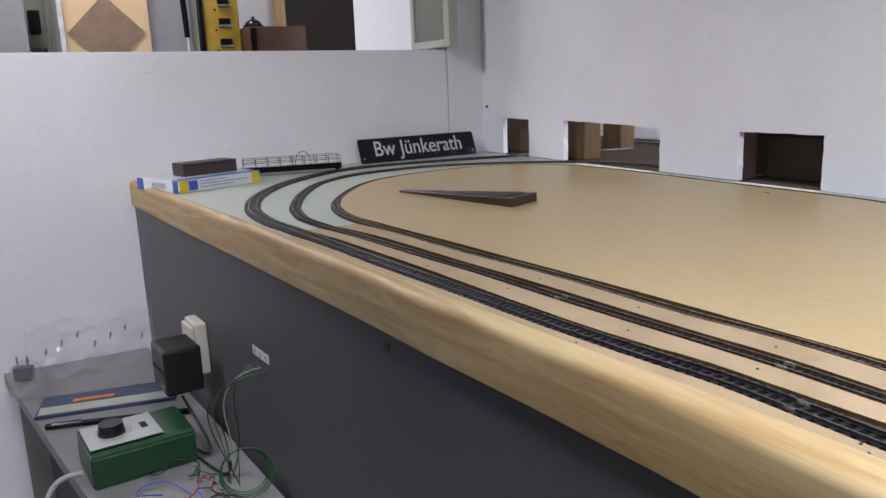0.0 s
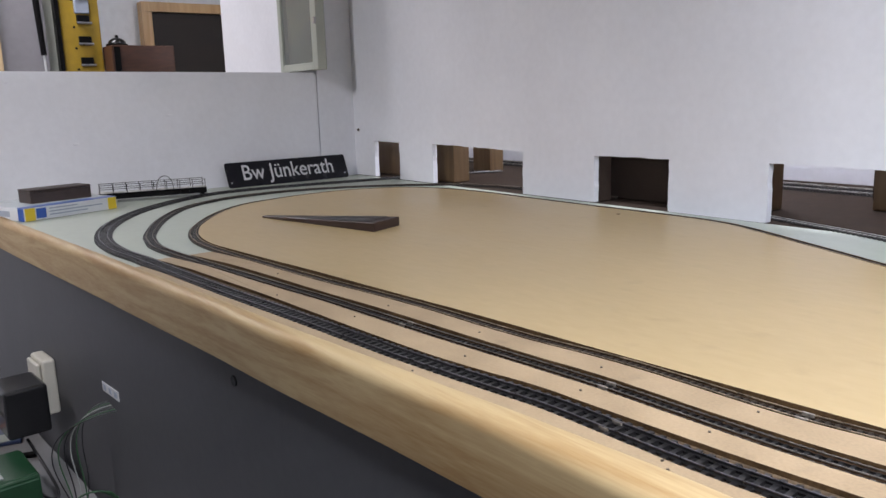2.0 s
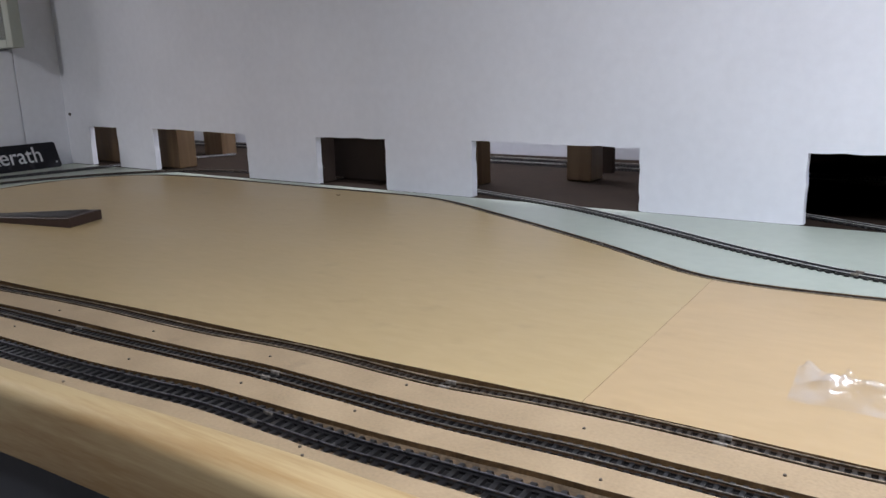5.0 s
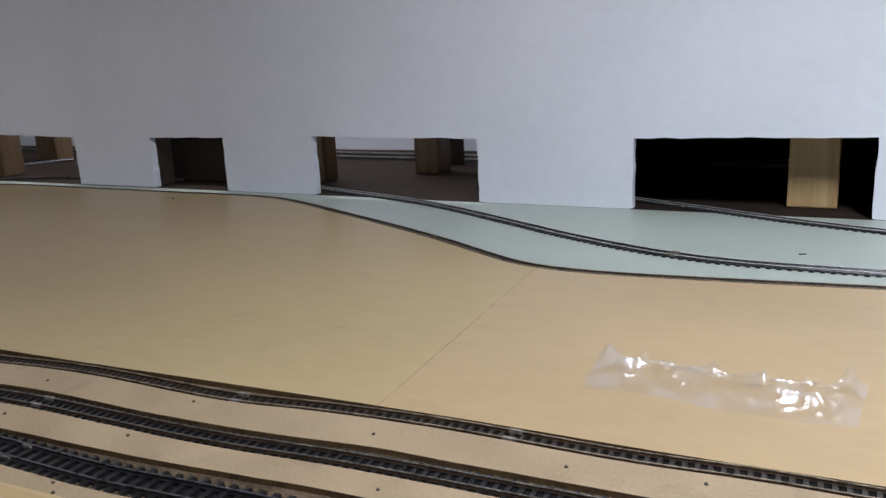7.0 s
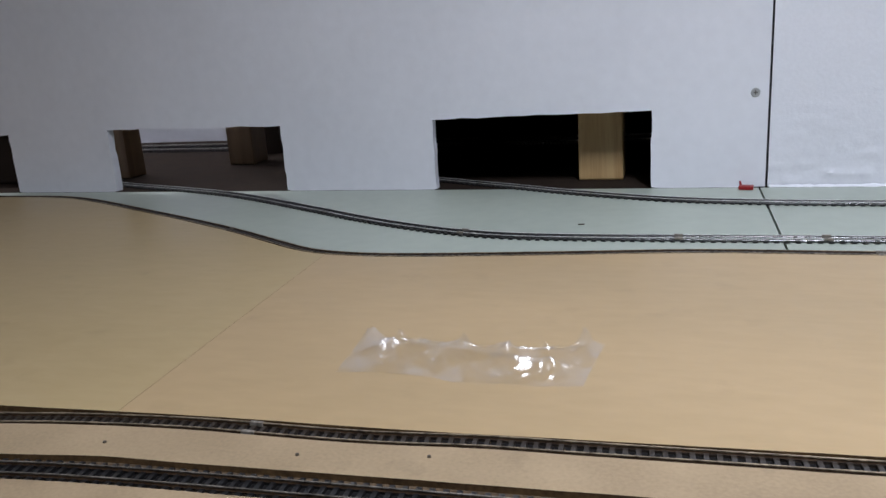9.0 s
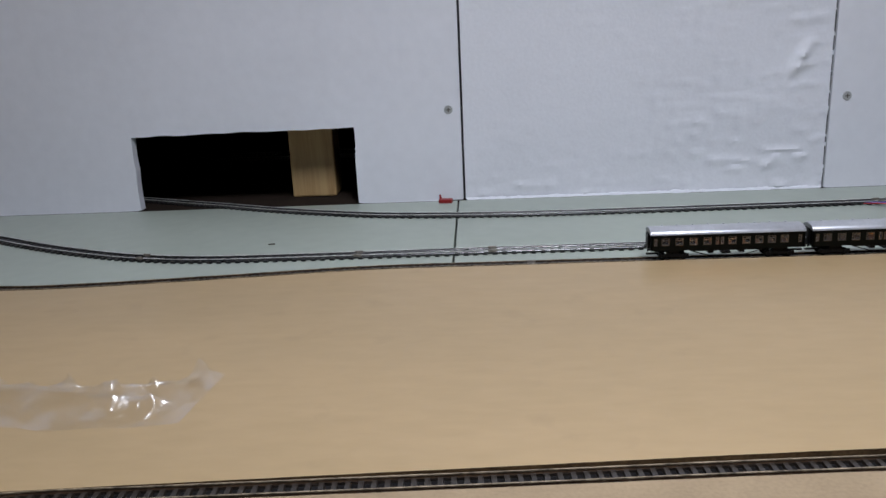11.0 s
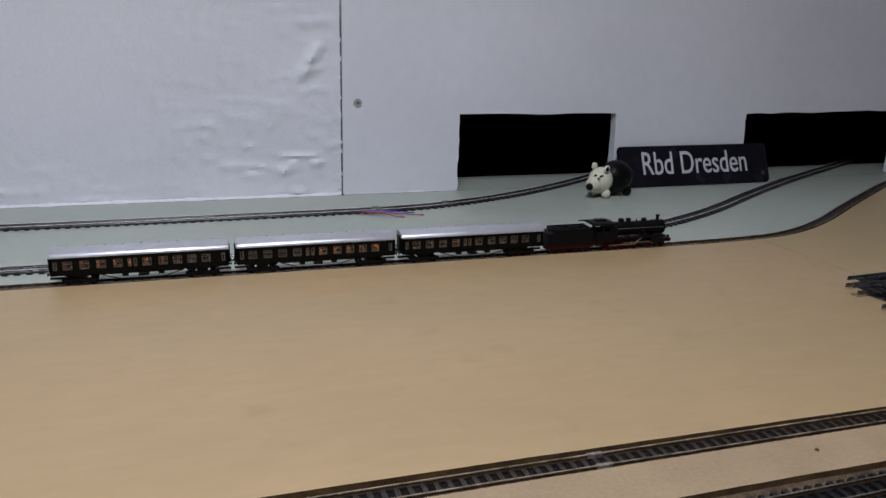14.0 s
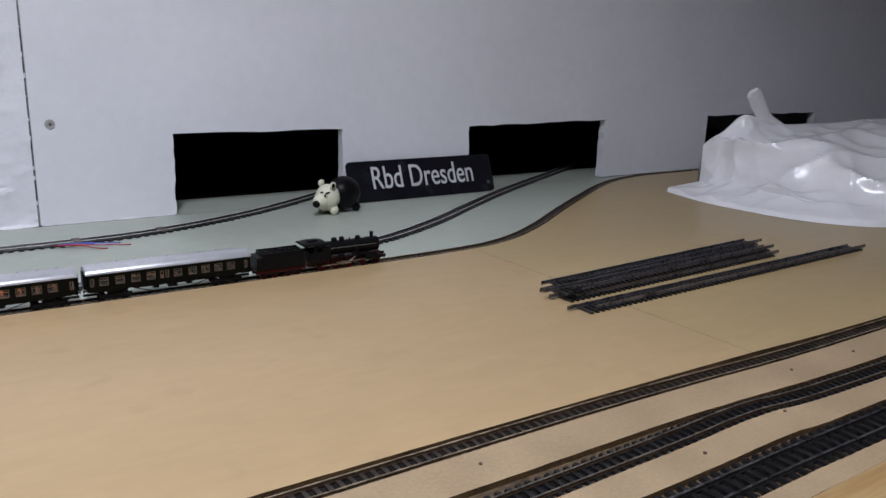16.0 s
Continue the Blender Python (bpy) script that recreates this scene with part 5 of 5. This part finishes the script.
for m, dy, end in ((WIREBLUE, 0.0, 0.826), (WIRERED, -0.011, 0.833), (WIREBLUE, -0.004, 0.818), (WIRERED, -0.016, 0.812)):
    tagged(tube("feed_wire", [(0.772, -0.091, 0.002), (0.782, -0.093 + dy * 0.4, 0.004), (0.80, -0.095 + dy * 0.8, 0.003), (end - 0.01, -0.097 + dy, 0.0015), (end, -0.097 + dy, 0.0008)], 0.0005, m), "thin coloured feeder wire at the track", "wire", "feeder wires")
for x, y in ((0.195, -0.170), (0.98, -0.160), (-0.66, -0.093)):
    o = part("crumb", cube(-0.003, -0.0008, 0, 0.003, 0.0008, 0.0008), NAILDARK)
    o.matrix_world = pose(x, y, 0.0002 if y > -0.2 and x > 0 else INLAY, 0, 0, 12)
    tagged(o, "tiny dark scrap lying on the deck", "scrap", "scraps on the deck")

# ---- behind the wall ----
# only the post right of x=0 is lit; the others have shade in their colour
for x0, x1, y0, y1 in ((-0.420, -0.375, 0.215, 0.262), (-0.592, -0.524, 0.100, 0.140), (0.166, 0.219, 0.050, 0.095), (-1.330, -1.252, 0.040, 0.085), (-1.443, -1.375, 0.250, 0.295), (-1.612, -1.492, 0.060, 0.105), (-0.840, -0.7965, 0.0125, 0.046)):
    p = part("wooden_post", cube(x0, y0, 0.0002, x1, y1, 0.34, bevel=0.002), POST if x0 > 0 else (DARKBOARD if y0 < 0.02 else POSTSHADE))
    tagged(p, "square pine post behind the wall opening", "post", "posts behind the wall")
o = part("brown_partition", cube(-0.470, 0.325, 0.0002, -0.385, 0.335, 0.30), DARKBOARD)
tagged(o, "dark brown board standing behind the wall", "board")
o = part("white_backboard", cube(-2.25, 0.52, 0.0, -0.16, 0.535, CEIL_Z), WHITE)
tagged(o, "white back board of the hidden yard", "board", kind="structure")
# added boards that shut light out of the openings right of x=-0.15
o = part("shade_partition", cube(-0.15, 0.013, 0.0, -0.14, 0.60, 0.36), DARKBOARD)
tagged(o, "dividing board added to keep the right-hand openings dark", "board")
o = part("shade_cover", cube(-0.15, 0.013, 0.361, RIGHT_X, 0.60, 0.371), DARKBOARD)
tagged(o, "unseen cover board added to block light from above", "board")
o = part("shade_backboard", cube(-0.139, 0.590, 0.0, RIGHT_X, 0.60, 0.36), DARKBOARD)
tagged(o, "dark back board added to close off the right-hand openings", "board")
# added box: fills its opening with dark where the floor would look pale
store = thing("shade_box", "dark box added behind the wall opening to darken it", "box")
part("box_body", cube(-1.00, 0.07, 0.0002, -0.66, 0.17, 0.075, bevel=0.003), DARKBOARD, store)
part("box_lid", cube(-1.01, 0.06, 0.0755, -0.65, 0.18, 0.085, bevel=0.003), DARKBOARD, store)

# ---- shelf with power supply beside the layout ----
SH = -0.36
shelf = thing("side_shelf", "grey painted shelf below the layout's edge", "shelf")
part("shelf_board", slab([(-1.612, -1.150), (-0.35, -0.935), (-0.35, front(-0.35) - 0.003), (-0.9, front(-0.9) - 0.003), (-1.612, front(-1.612) - 0.003)], SH - 0.022, SH), SHELF, shelf)
part("shelf_leg", cube(-1.60, -1.13, FLOOR_Z, -1.56, -1.09, SH - 0.022), SHELF, shelf)
part("shelf_leg", cube(-0.42, -0.93, FLOOR_Z, -0.38, -0.89, SH - 0.022), SHELF, shelf)

tr = thing("train_controller", "green metal train controller with black knob", "controller", at=Matrix.Translation((-1.055, -0.965, SH)) @ Matrix.Rotation(radians(6), 4, "Z") @ Matrix.Diagonal((0.94, 0.94, 0.90, 1)))
bm = slab([(-0.056, 0.0), (0.056, 0.0), (0.056, 0.052), (0.050, 0.058), (-0.046, 0.064), (-0.056, 0.058)], -0.078, 0.078, "y")
bmesh.ops.bevel(bm, geom=list(bm.edges), offset=0.003, segments=2, affect="EDGES")
part("case", bm, TRAFO, tr)
plate = part("face_plate", cube(-0.047, -0.075, 0.0625, 0.046, 0.032, 0.0645, bevel=0.0006), TRAFOPLATE, tr, "grey printed face plate")
bm = rod(bmesh.new(), (0.0, -0.035, 0.0645), (0.0, -0.035, 0.082), 0.021, 0.018, seg=28)
part("knob", bm, BLACKGLOSS, tr, "black ribbed turning knob", smooth=True)
for k in range(11):
    a = radians(-30 + 24 * k)
    part("scale_mark", cube(-0.0006 + 0.028 * math.cos(a), -0.0006 - 0.035 + 0.028 * math.sin(a), 0.0645, 0.0010 + 0.028 * math.cos(a), 0.0010 - 0.035 + 0.028 * math.sin(a), 0.0648), BLACK, plate)
part("badge", cube(-0.012, 0.008, 0.0645, 0.012, 0.018, 0.0648), BLACK, plate, "small dark badge")
tagged(tube("mains_lead", [(-1.02, -1.043, SH + 0.02), (-1.03, -1.075, SH + 0.022), (-1.00, -1.10, SH + 0.004), (-0.94, -1.10, SH - 0.03), (-0.92, -1.10, SH - 0.15)], 0.004, WIREGREY), "grey mains lead of the controller", "cable")

# wall socket with plug-in adapter on the skirt panel
yaw = math.degrees(math.atan2(front(-1.0) - front(-1.2), 0.2))
sock = thing("double_socket", "ivory surface-mounted double wall socket", "socket", at=Matrix.Translation((-1.175, front(-1.175) + 0.0055, -0.234)) @ Matrix.Rotation(radians(yaw), 4, "Z"))
part("socket_body", cube(-0.044, -0.020, -0.046, 0.020, 0.0, 0.043, bevel=0.004), IVORY, sock)
part("socket_frame", cube(-0.039, -0.027, -0.041, 0.015, -0.0202, 0.038, bevel=0.003), IVORY, sock)
ad = thing("plug_adapter", "black plug-in power adapter in the socket", "power adapter", at=Matrix.Translation((-1.120, front(-1.120) - 0.0255, -0.238)) @ Matrix.Rotation(radians(yaw), 4, "Z"))
part("adapter_body", cube(-0.042, -0.060, -0.040, 0.038, -0.001, 0.034, bevel=0.005), BLACKGLOSS, ad)
part("adapter_rib", cube(-0.036, -0.0612, -0.004, 0.032, -0.0602, -0.002), BLACK, ad)
tagged(tube("adapter_lead", [(-1.11, -0.885, -0.292), (-1.06, -0.87, -0.33), (-1.00, -0.86, SH + 0.01), (-1.02, -0.88, SH + 0.003), (-1.10, -0.89, SH + 0.003), (-1.14, -0.91, SH + 0.003), (-1.05, -0.895, SH + 0.003), (-0.95, -0.87, SH + 0.004), (-0.92, -0.86, SH + 0.005), (-0.96, -0.85, SH + 0.010)], 0.0022, WIREBLACK), "thin black lead of the adapter", "cable")
lab = thing("terminal_label", "small white terminal label with three marks", "label", at=Matrix.Translation((-0.905, front(-0.905) + 0.0055, -0.176)) @ Matrix.Rotation(radians(yaw), 4, "Z"))
part("label_plate", cube(-0.030, -0.0008, -0.0065, 0.030, 0.0, 0.0065), LABELWHITE, lab)
for x in (-0.020, 0.0, 0.020):
    part("mark", cube(x - 0.005, -0.0012, -0.004, x + 0.005, -0.0009, 0.004), BARGREY, lab)
hole = part("panel_hole", rod(bmesh.new(), (-0.537, front(-0.537) + 0.007, -0.064), (-0.537, front(-0.537) + 0.0045, -0.064), 0.0052, seg=16), JOINT)
tagged(hole, "dark drilled hole in the grey panel", "hole")
wr = random.Random(7)
for k in range(6):
    x0, y0, b = -0.925 + 0.009 * k, front(-0.90), 0.018 + 0.013 * k
    pts = [(x0, y0 + 0.004, -0.196), (x0 - 0.002, y0 - 0.014, -0.196), (x0 - b * 0.4, y0 - 0.020 - b * 0.5, -0.212), (x0 - b * 0.6, y0 - 0.022 - b * 0.7, -0.262), (x0 - b * 0.3, y0 - 0.016 - b * 0.5, -0.312), (x0 + wr.uniform(-0.02, 0.03), y0 - 0.040 - wr.uniform(0, 0.03), SH + 0.003)]
    tagged(tube("terminal_wire", pts, 0.0008, (WIREBLACK, WIREGREEN, WIREGREY, WIREBLACK, WIREGREEN, WIREBLACK)[k]), "thin wire from the terminals down to the shelf", "wire", "terminal wires")
for k in range(4):
    pts = []
    for a in range(15):
        an, rr = a * 2 * math.pi / 12, 0.033 + 0.0018 * k
        pts.append((-0.862 + 0.22 * rr * math.cos(an) + 0.003 * k, front(-0.862) - 0.044 + 0.95 * rr * math.cos(an), SH + 0.041 + rr * math.sin(an)))
    tagged(tube("coiled_wire", pts, 0.0008, WIREGREEN), "green wire wound in a coil", "wire", "coiled wires")
for k in range(9):
    c = Vector((-0.93 + wr.uniform(-0.02, 0.05), -0.900 + wr.uniform(-0.02, 0.03), SH + 0.002))
    pts = [c]
    for a in range(6):
        c = c + Vector((wr.uniform(-0.035, 0.045), wr.uniform(-0.035, 0.025), 0))
        c.z = SH + 0.0018 + wr.uniform(0, 0.022)
        c.y = max(-1.0, min(c.y, front(c.x) - 0.008))
        pts.append(c.copy())
    tagged(tube("loose_wire", [tuple(q) for q in pts], 0.0010, (WIRERED, WIREBLUE, WIREBLACK, WIREBLACK, WIREGREY, WIREBLUE, WIREBLACK, WIREGREEN, WIREBLACK)[k]), "loose wire lying on the shelf", "wire", "loose wires")

# printed bag cards and clear bags on the shelf
card = thing("printed_packet", "flat printed packet with orange and navy pictures", "packet", at=Matrix.Translation((-1.34, -0.985, SH)) @ Matrix.Rotation(radians(79), 4, "Z"))
part("packet_body", cube(-0.11, -0.045, 0.0, 0.12, 0.05, 0.006, bevel=0.0015), NAVYCARD, card)
part("packet_picture", cube(-0.055, 0.004, 0.0062, 0.015, 0.018, 0.0066), ORANGECARD, card, "orange printed stripe")
part("packet_strip", cube(-0.105, -0.040, 0.0062, 0.115, -0.006, 0.0066), GREYGREEN, card, "pale printed field")
tool = thing("black_rod", "thin black rod lying on the shelf", "rod")
part("shaft", rod(bmesh.new(), (-1.265, -1.085, SH + 0.005), (-1.20, -0.865, SH + 0.005), 0.005, seg=12), BLACK, tool)
part("grip", rod(bmesh.new(), (-1.262, -1.075, SH + 0.005), (-1.25, -1.03, SH + 0.005), 0.0062, seg=12), BLACKGLOSS, tool)
bm = bmesh.new()
nx, nz = 40, 24
g = {}
for i in range(nx + 1):
    for k in range(nz + 1):
        u, v = i / nx, k / nz
        d = (1 - abs(noise.noise((u * 6, v * 4, 1.7))) * 2) * 0.022
        g[i, k] = bm.verts.new((-1.575 + 0.05 * (1 - v) + d, -1.10 + 0.235 * u, SH + 0.001 + 0.125 * v * (0.85 + 0.2 * noise.noise((u * 3, 0, 8)))))
for i in range(nx):
    for k in range(nz):
        bm.faces.new((g[i, k], g[i + 1, k], g[i + 1, k + 1], g[i, k + 1]))
pb = thing("clear_bag", "crumpled clear plastic bag with small metal pins", "plastic bag")
part("bag_sheet", bm, POLYBAG, pb, smooth=True)
bm = bmesh.new()
ball(bm, (-1.475, -1.105, SH + 0.012), 0.055, 0.034, 0.048, seg=48)
for v in bm.verts:
    n = 1 - min(1.0, 2.4 * abs(noise.noise((v.co.x * 32, v.co.y * 36, v.co.z * 30))))
    v.co += Vector((0.6, -0.3, 0.5)) * (0.016 * (n - 0.4))
    v.co.z = max(v.co.z, SH + 0.0006)
part("bag_corner", bm, POLYBAG, pb, "bunched corner of the clear bag", smooth=True)
for k in range(7):
    y = -1.07 + 0.030 * k
    part("pin", rod(bmesh.new(), (-1.545, y, SH + 0.045 + 0.012 * (k % 3)), (-1.540, y + 0.002, SH + 0.057 + 0.012 * (k % 3)), 0.0018, seg=8), STEEL, pb)
mp = thing("mains_plug", "dark flat mains plug with two pins", "plug", at=Matrix.Translation((-1.545, -1.112, SH + 0.0002)) @ Matrix.Rotation(radians(70), 4, "Z"))
part("plug_body", cube(-0.018, -0.010, 0.0, 0.018, 0.010, 0.030, bevel=0.004), WIREBLACK, mp)
for s in (-0.0095, 0.0095):
    part("prong", rod(bmesh.new(), (s, 0, 0.030), (s, 0, 0.049), 0.002, seg=10), BUFF, mp)

# ---- next room, seen through the opening ----
frame_thing = thing("glazed_wall_case", "grey-green framed glazed case on the reveal wall", "wall case", at=pose(0.028, 0, 0))
bm = bmesh.new()
for a in ((-1.790, 0.264, -1.772, 0.62), (-1.612, 0.264, -1.585, 0.62), (-1.772, 0.264, -1.612, 0.282), (-1.772, 0.600, -1.612, 0.62)):
    box(bm, a[0], -0.125, a[1], a[2], -0.1005, a[3], bevel=0.002)
part("case_frame", bm, GREYGREEN, frame_thing)
part("faded_print", cube(-1.770, -0.108, 0.284, -1.614, -0.104, 0.598), PICTURE, frame_thing)
part("case_pane", cube(-1.771, -0.1200, 0.283, -1.613, -0.1185, 0.599), GLASS, frame_thing)
part("case_hinge", cube(-1.592, -0.130, 0.37, -1.584, -0.1252, 0.385), STEEL, frame_thing)
RX = -2.8
tile = thing("inlaid_panel", "cream panel with a brown diamond inlay", "panel")
part("panel_board", cube(RX - 0.03, -0.895, -0.2, RX, -0.612, 0.75), TILECREAM, tile)
d0, c0 = 0.122, Vector((-0.749, 0.384))
part("diamond", slab([(c0.x - d0, c0.y), (c0.x, c0.y - d0), (c0.x + d0, c0.y), (c0.x, c0.y + d0)], RX, RX + 0.004, "x"), TILEBROWN, tile, "brown diamond-shaped inlay")
part("edge_strip", cube(RX, -0.895, -0.2, RX + 0.012, -0.880, 0.75), CARDPICTURE, tile)
o = part("grey_pillar", cube(RX - 0.10, -0.611, FLOOR_Z, RX - 0.02, -0.470, CEIL_Z), PILLAR)
tagged(o, "grey painted pillar in the next room", "pillar", kind="structure")
o = part("grey_pillar", cube(RX - 0.10, -1.35, FLOOR_Z, RX + 0.02, -0.990, CEIL_Z), PILLAR)
tagged(o, "grey painted pillar beside the glass shelves", "pillar", kind="structure")
cab = thing("glass_shelf", "glass shelf unit with small dark items", "shelf")
part("glass_side", cube(RX - 0.12, -0.930, -0.2, RX - 0.02, -0.925, 0.75), GLASS, cab)
part("shelf_back", cube(RX - 0.13, -0.985, -0.2, RX - 0.12, -0.90, 0.75), GREYGREEN, cab)
part("dark_item", cube(RX - 0.10, -0.980, 0.385, RX - 0.04, -0.945, 0.46, bevel=0.005), BLACK, cab)
part("dark_item", cube(RX - 0.10, -0.980, 0.300, RX - 0.04, -0.935, 0.338, bevel=0.005), BLACKGLOSS, cab)
hang = thing("hanging_cable", "black hanging cable with a white tip", "cable")
part("cable", rod(bmesh.new(), (RX + 0.02, -0.506, 0.80), (RX + 0.02, -0.492, 0.365), 0.012, 0.009, seg=12), BLACK, hang)
part("tip", rod(bmesh.new(), (RX + 0.02, -0.492, 0.364), (RX + 0.02, -0.490, 0.25), 0.0035, seg=10), CARDWHITE, hang)
o = part("grey_green_cabinet", cube(RX - 0.10, -0.469, -0.3, RX - 0.03, -0.428, 0.8), GREYGREEN)
tagged(o, "grey-green metal cabinet edge in the next room", "cabinet")
ap = thing("yellow_apparatus", "yellow painted signal apparatus with metal fittings", "signal apparatus")
part("housing", cube(RX - 0.10, -0.427, -0.3, RX, -0.300, 0.78, bevel=0.004), YELLOW, ap)
for z in (0.33, 0.40, 0.47, 0.56, 0.64):
    h = part("switch_block", cube(RX, -0.375, z, RX + 0.012, -0.335, z + 0.030, bevel=0.002), BLACK, ap)
    part("metal_bar", rod(bmesh.new(), (RX + 0.016, -0.378, z + 0.004), (RX + 0.016, -0.330, z + 0.004), 0.004, seg=10), STEEL, h)
    part("screw", rod(bmesh.new(), (RX, -0.385, z - 0.01), (RX + 0.003, -0.385, z - 0.01), 0.004, seg=10), BLACK, h)
part("dial", cube(RX, -0.380, 0.505, RX + 0.010, -0.332, 0.55, bevel=0.003), BARGREY, ap)
part("side_channel", cube(RX - 0.05, -0.442, -0.3, RX + 0.01, -0.428, 0.78), BLACK, ap)
blk = thing("wooden_block_instrument", "dark mahogany block instrument with a bell on top", "instrument")
part("cabinet_body", cube(RX - 0.02, -0.296, 0.10, RX + 0.10, -0.085, 0.396, bevel=0.003), DARKWOOD, blk)
part("front_trim", cube(RX + 0.1002, -0.290, 0.12, RX + 0.106, -0.270, 0.39), BLACK, blk)
bm = bmesh.new()
ball(bm, (RX + 0.03, -0.258, 0.404), 0.030, 0.030, 0.022, 20)
part("bell_dome", bm, BLACKGLOSS, blk, "black bell dome", smooth=True)
part("bell_knob", rod(bmesh.new(), (RX + 0.03, -0.258, 0.422), (RX + 0.03, -0.258, 0.434), 0.006, seg=12), BLACKGLOSS, blk)
part("bell_base", rod(bmesh.new(), (RX + 0.03, -0.258, 0.3962), (RX + 0.03, -0.258, 0.404), 0.036, seg=24), BLACK, blk)
o = part("hall_wall", cube(-3.40, -0.33, FLOOR_Z, -3.36, 0.03, CEIL_Z), CARDWHITE)
tagged(o, "bright white wall section in the next room", "wall", kind="structure")
door = thing("door_1", "dark doorway in a light oak frame", "door", kind="structure")
part("jamb", cube(-3.34, -0.012, FLOOR_Z, -3.28, 0.028, 0.575), DOORWOOD, door)
part("head", cube(-3.34, -0.012, 0.576, -3.28, 0.85, 0.615), DOORWOOD, door)
# flat dark board in place of the doorway's shaded recess
part("recess_shade", cube(-3.34, 0.0285, FLOOR_Z, -3.30, 0.85, 0.575), DOORSHADE, door, "near-black board standing for the shaded doorway recess")
o = part("hall_wall", cube(-3.40, 0.031, 0.62, -3.36, 0.85, CEIL_Z), CARDWHITE)
tagged(o, "bright white wall section above the doorway", "wall", kind="structure")

# ---- sleepers, piece by piece ----
for t, curve, length, pitch, mat, base, h, near in SLEEPERS:
    me = sleeper_mesh(length, pitch * 0.52, h, mat)
    dense = spline([p for p, d in curve[::6]] + [curve[-1][0]], pitch)
    co, fa, made = [], [], 0
    v0 = [v.co.copy() for v in me.vertices]
    f0 = [list(f.vertices) for f in me.polygons]
    for p, d in dense:
        m = Matrix.Translation((p.x, p.y, base + 0.0002)) @ Matrix.Rotation(math.atan2(d.y, d.x), 4, "Z")
        if near and made < 300 and near(p):
            o = new("sleeper", me)
            o.parent = t
            o.matrix_local = m
            made += 1
        else:
            k = len(co)
            co += [m @ v for v in v0]
            fa += [[i + k for i in f] for f in f0]
    rest = bpy.data.meshes.new("sleepers")
    rest.from_pydata(co, [], fa)
    rest.materials.append(mat)
    o = new("sleeper_strip", rest)
    o.parent = t
    tagged(o, kind="stuff")
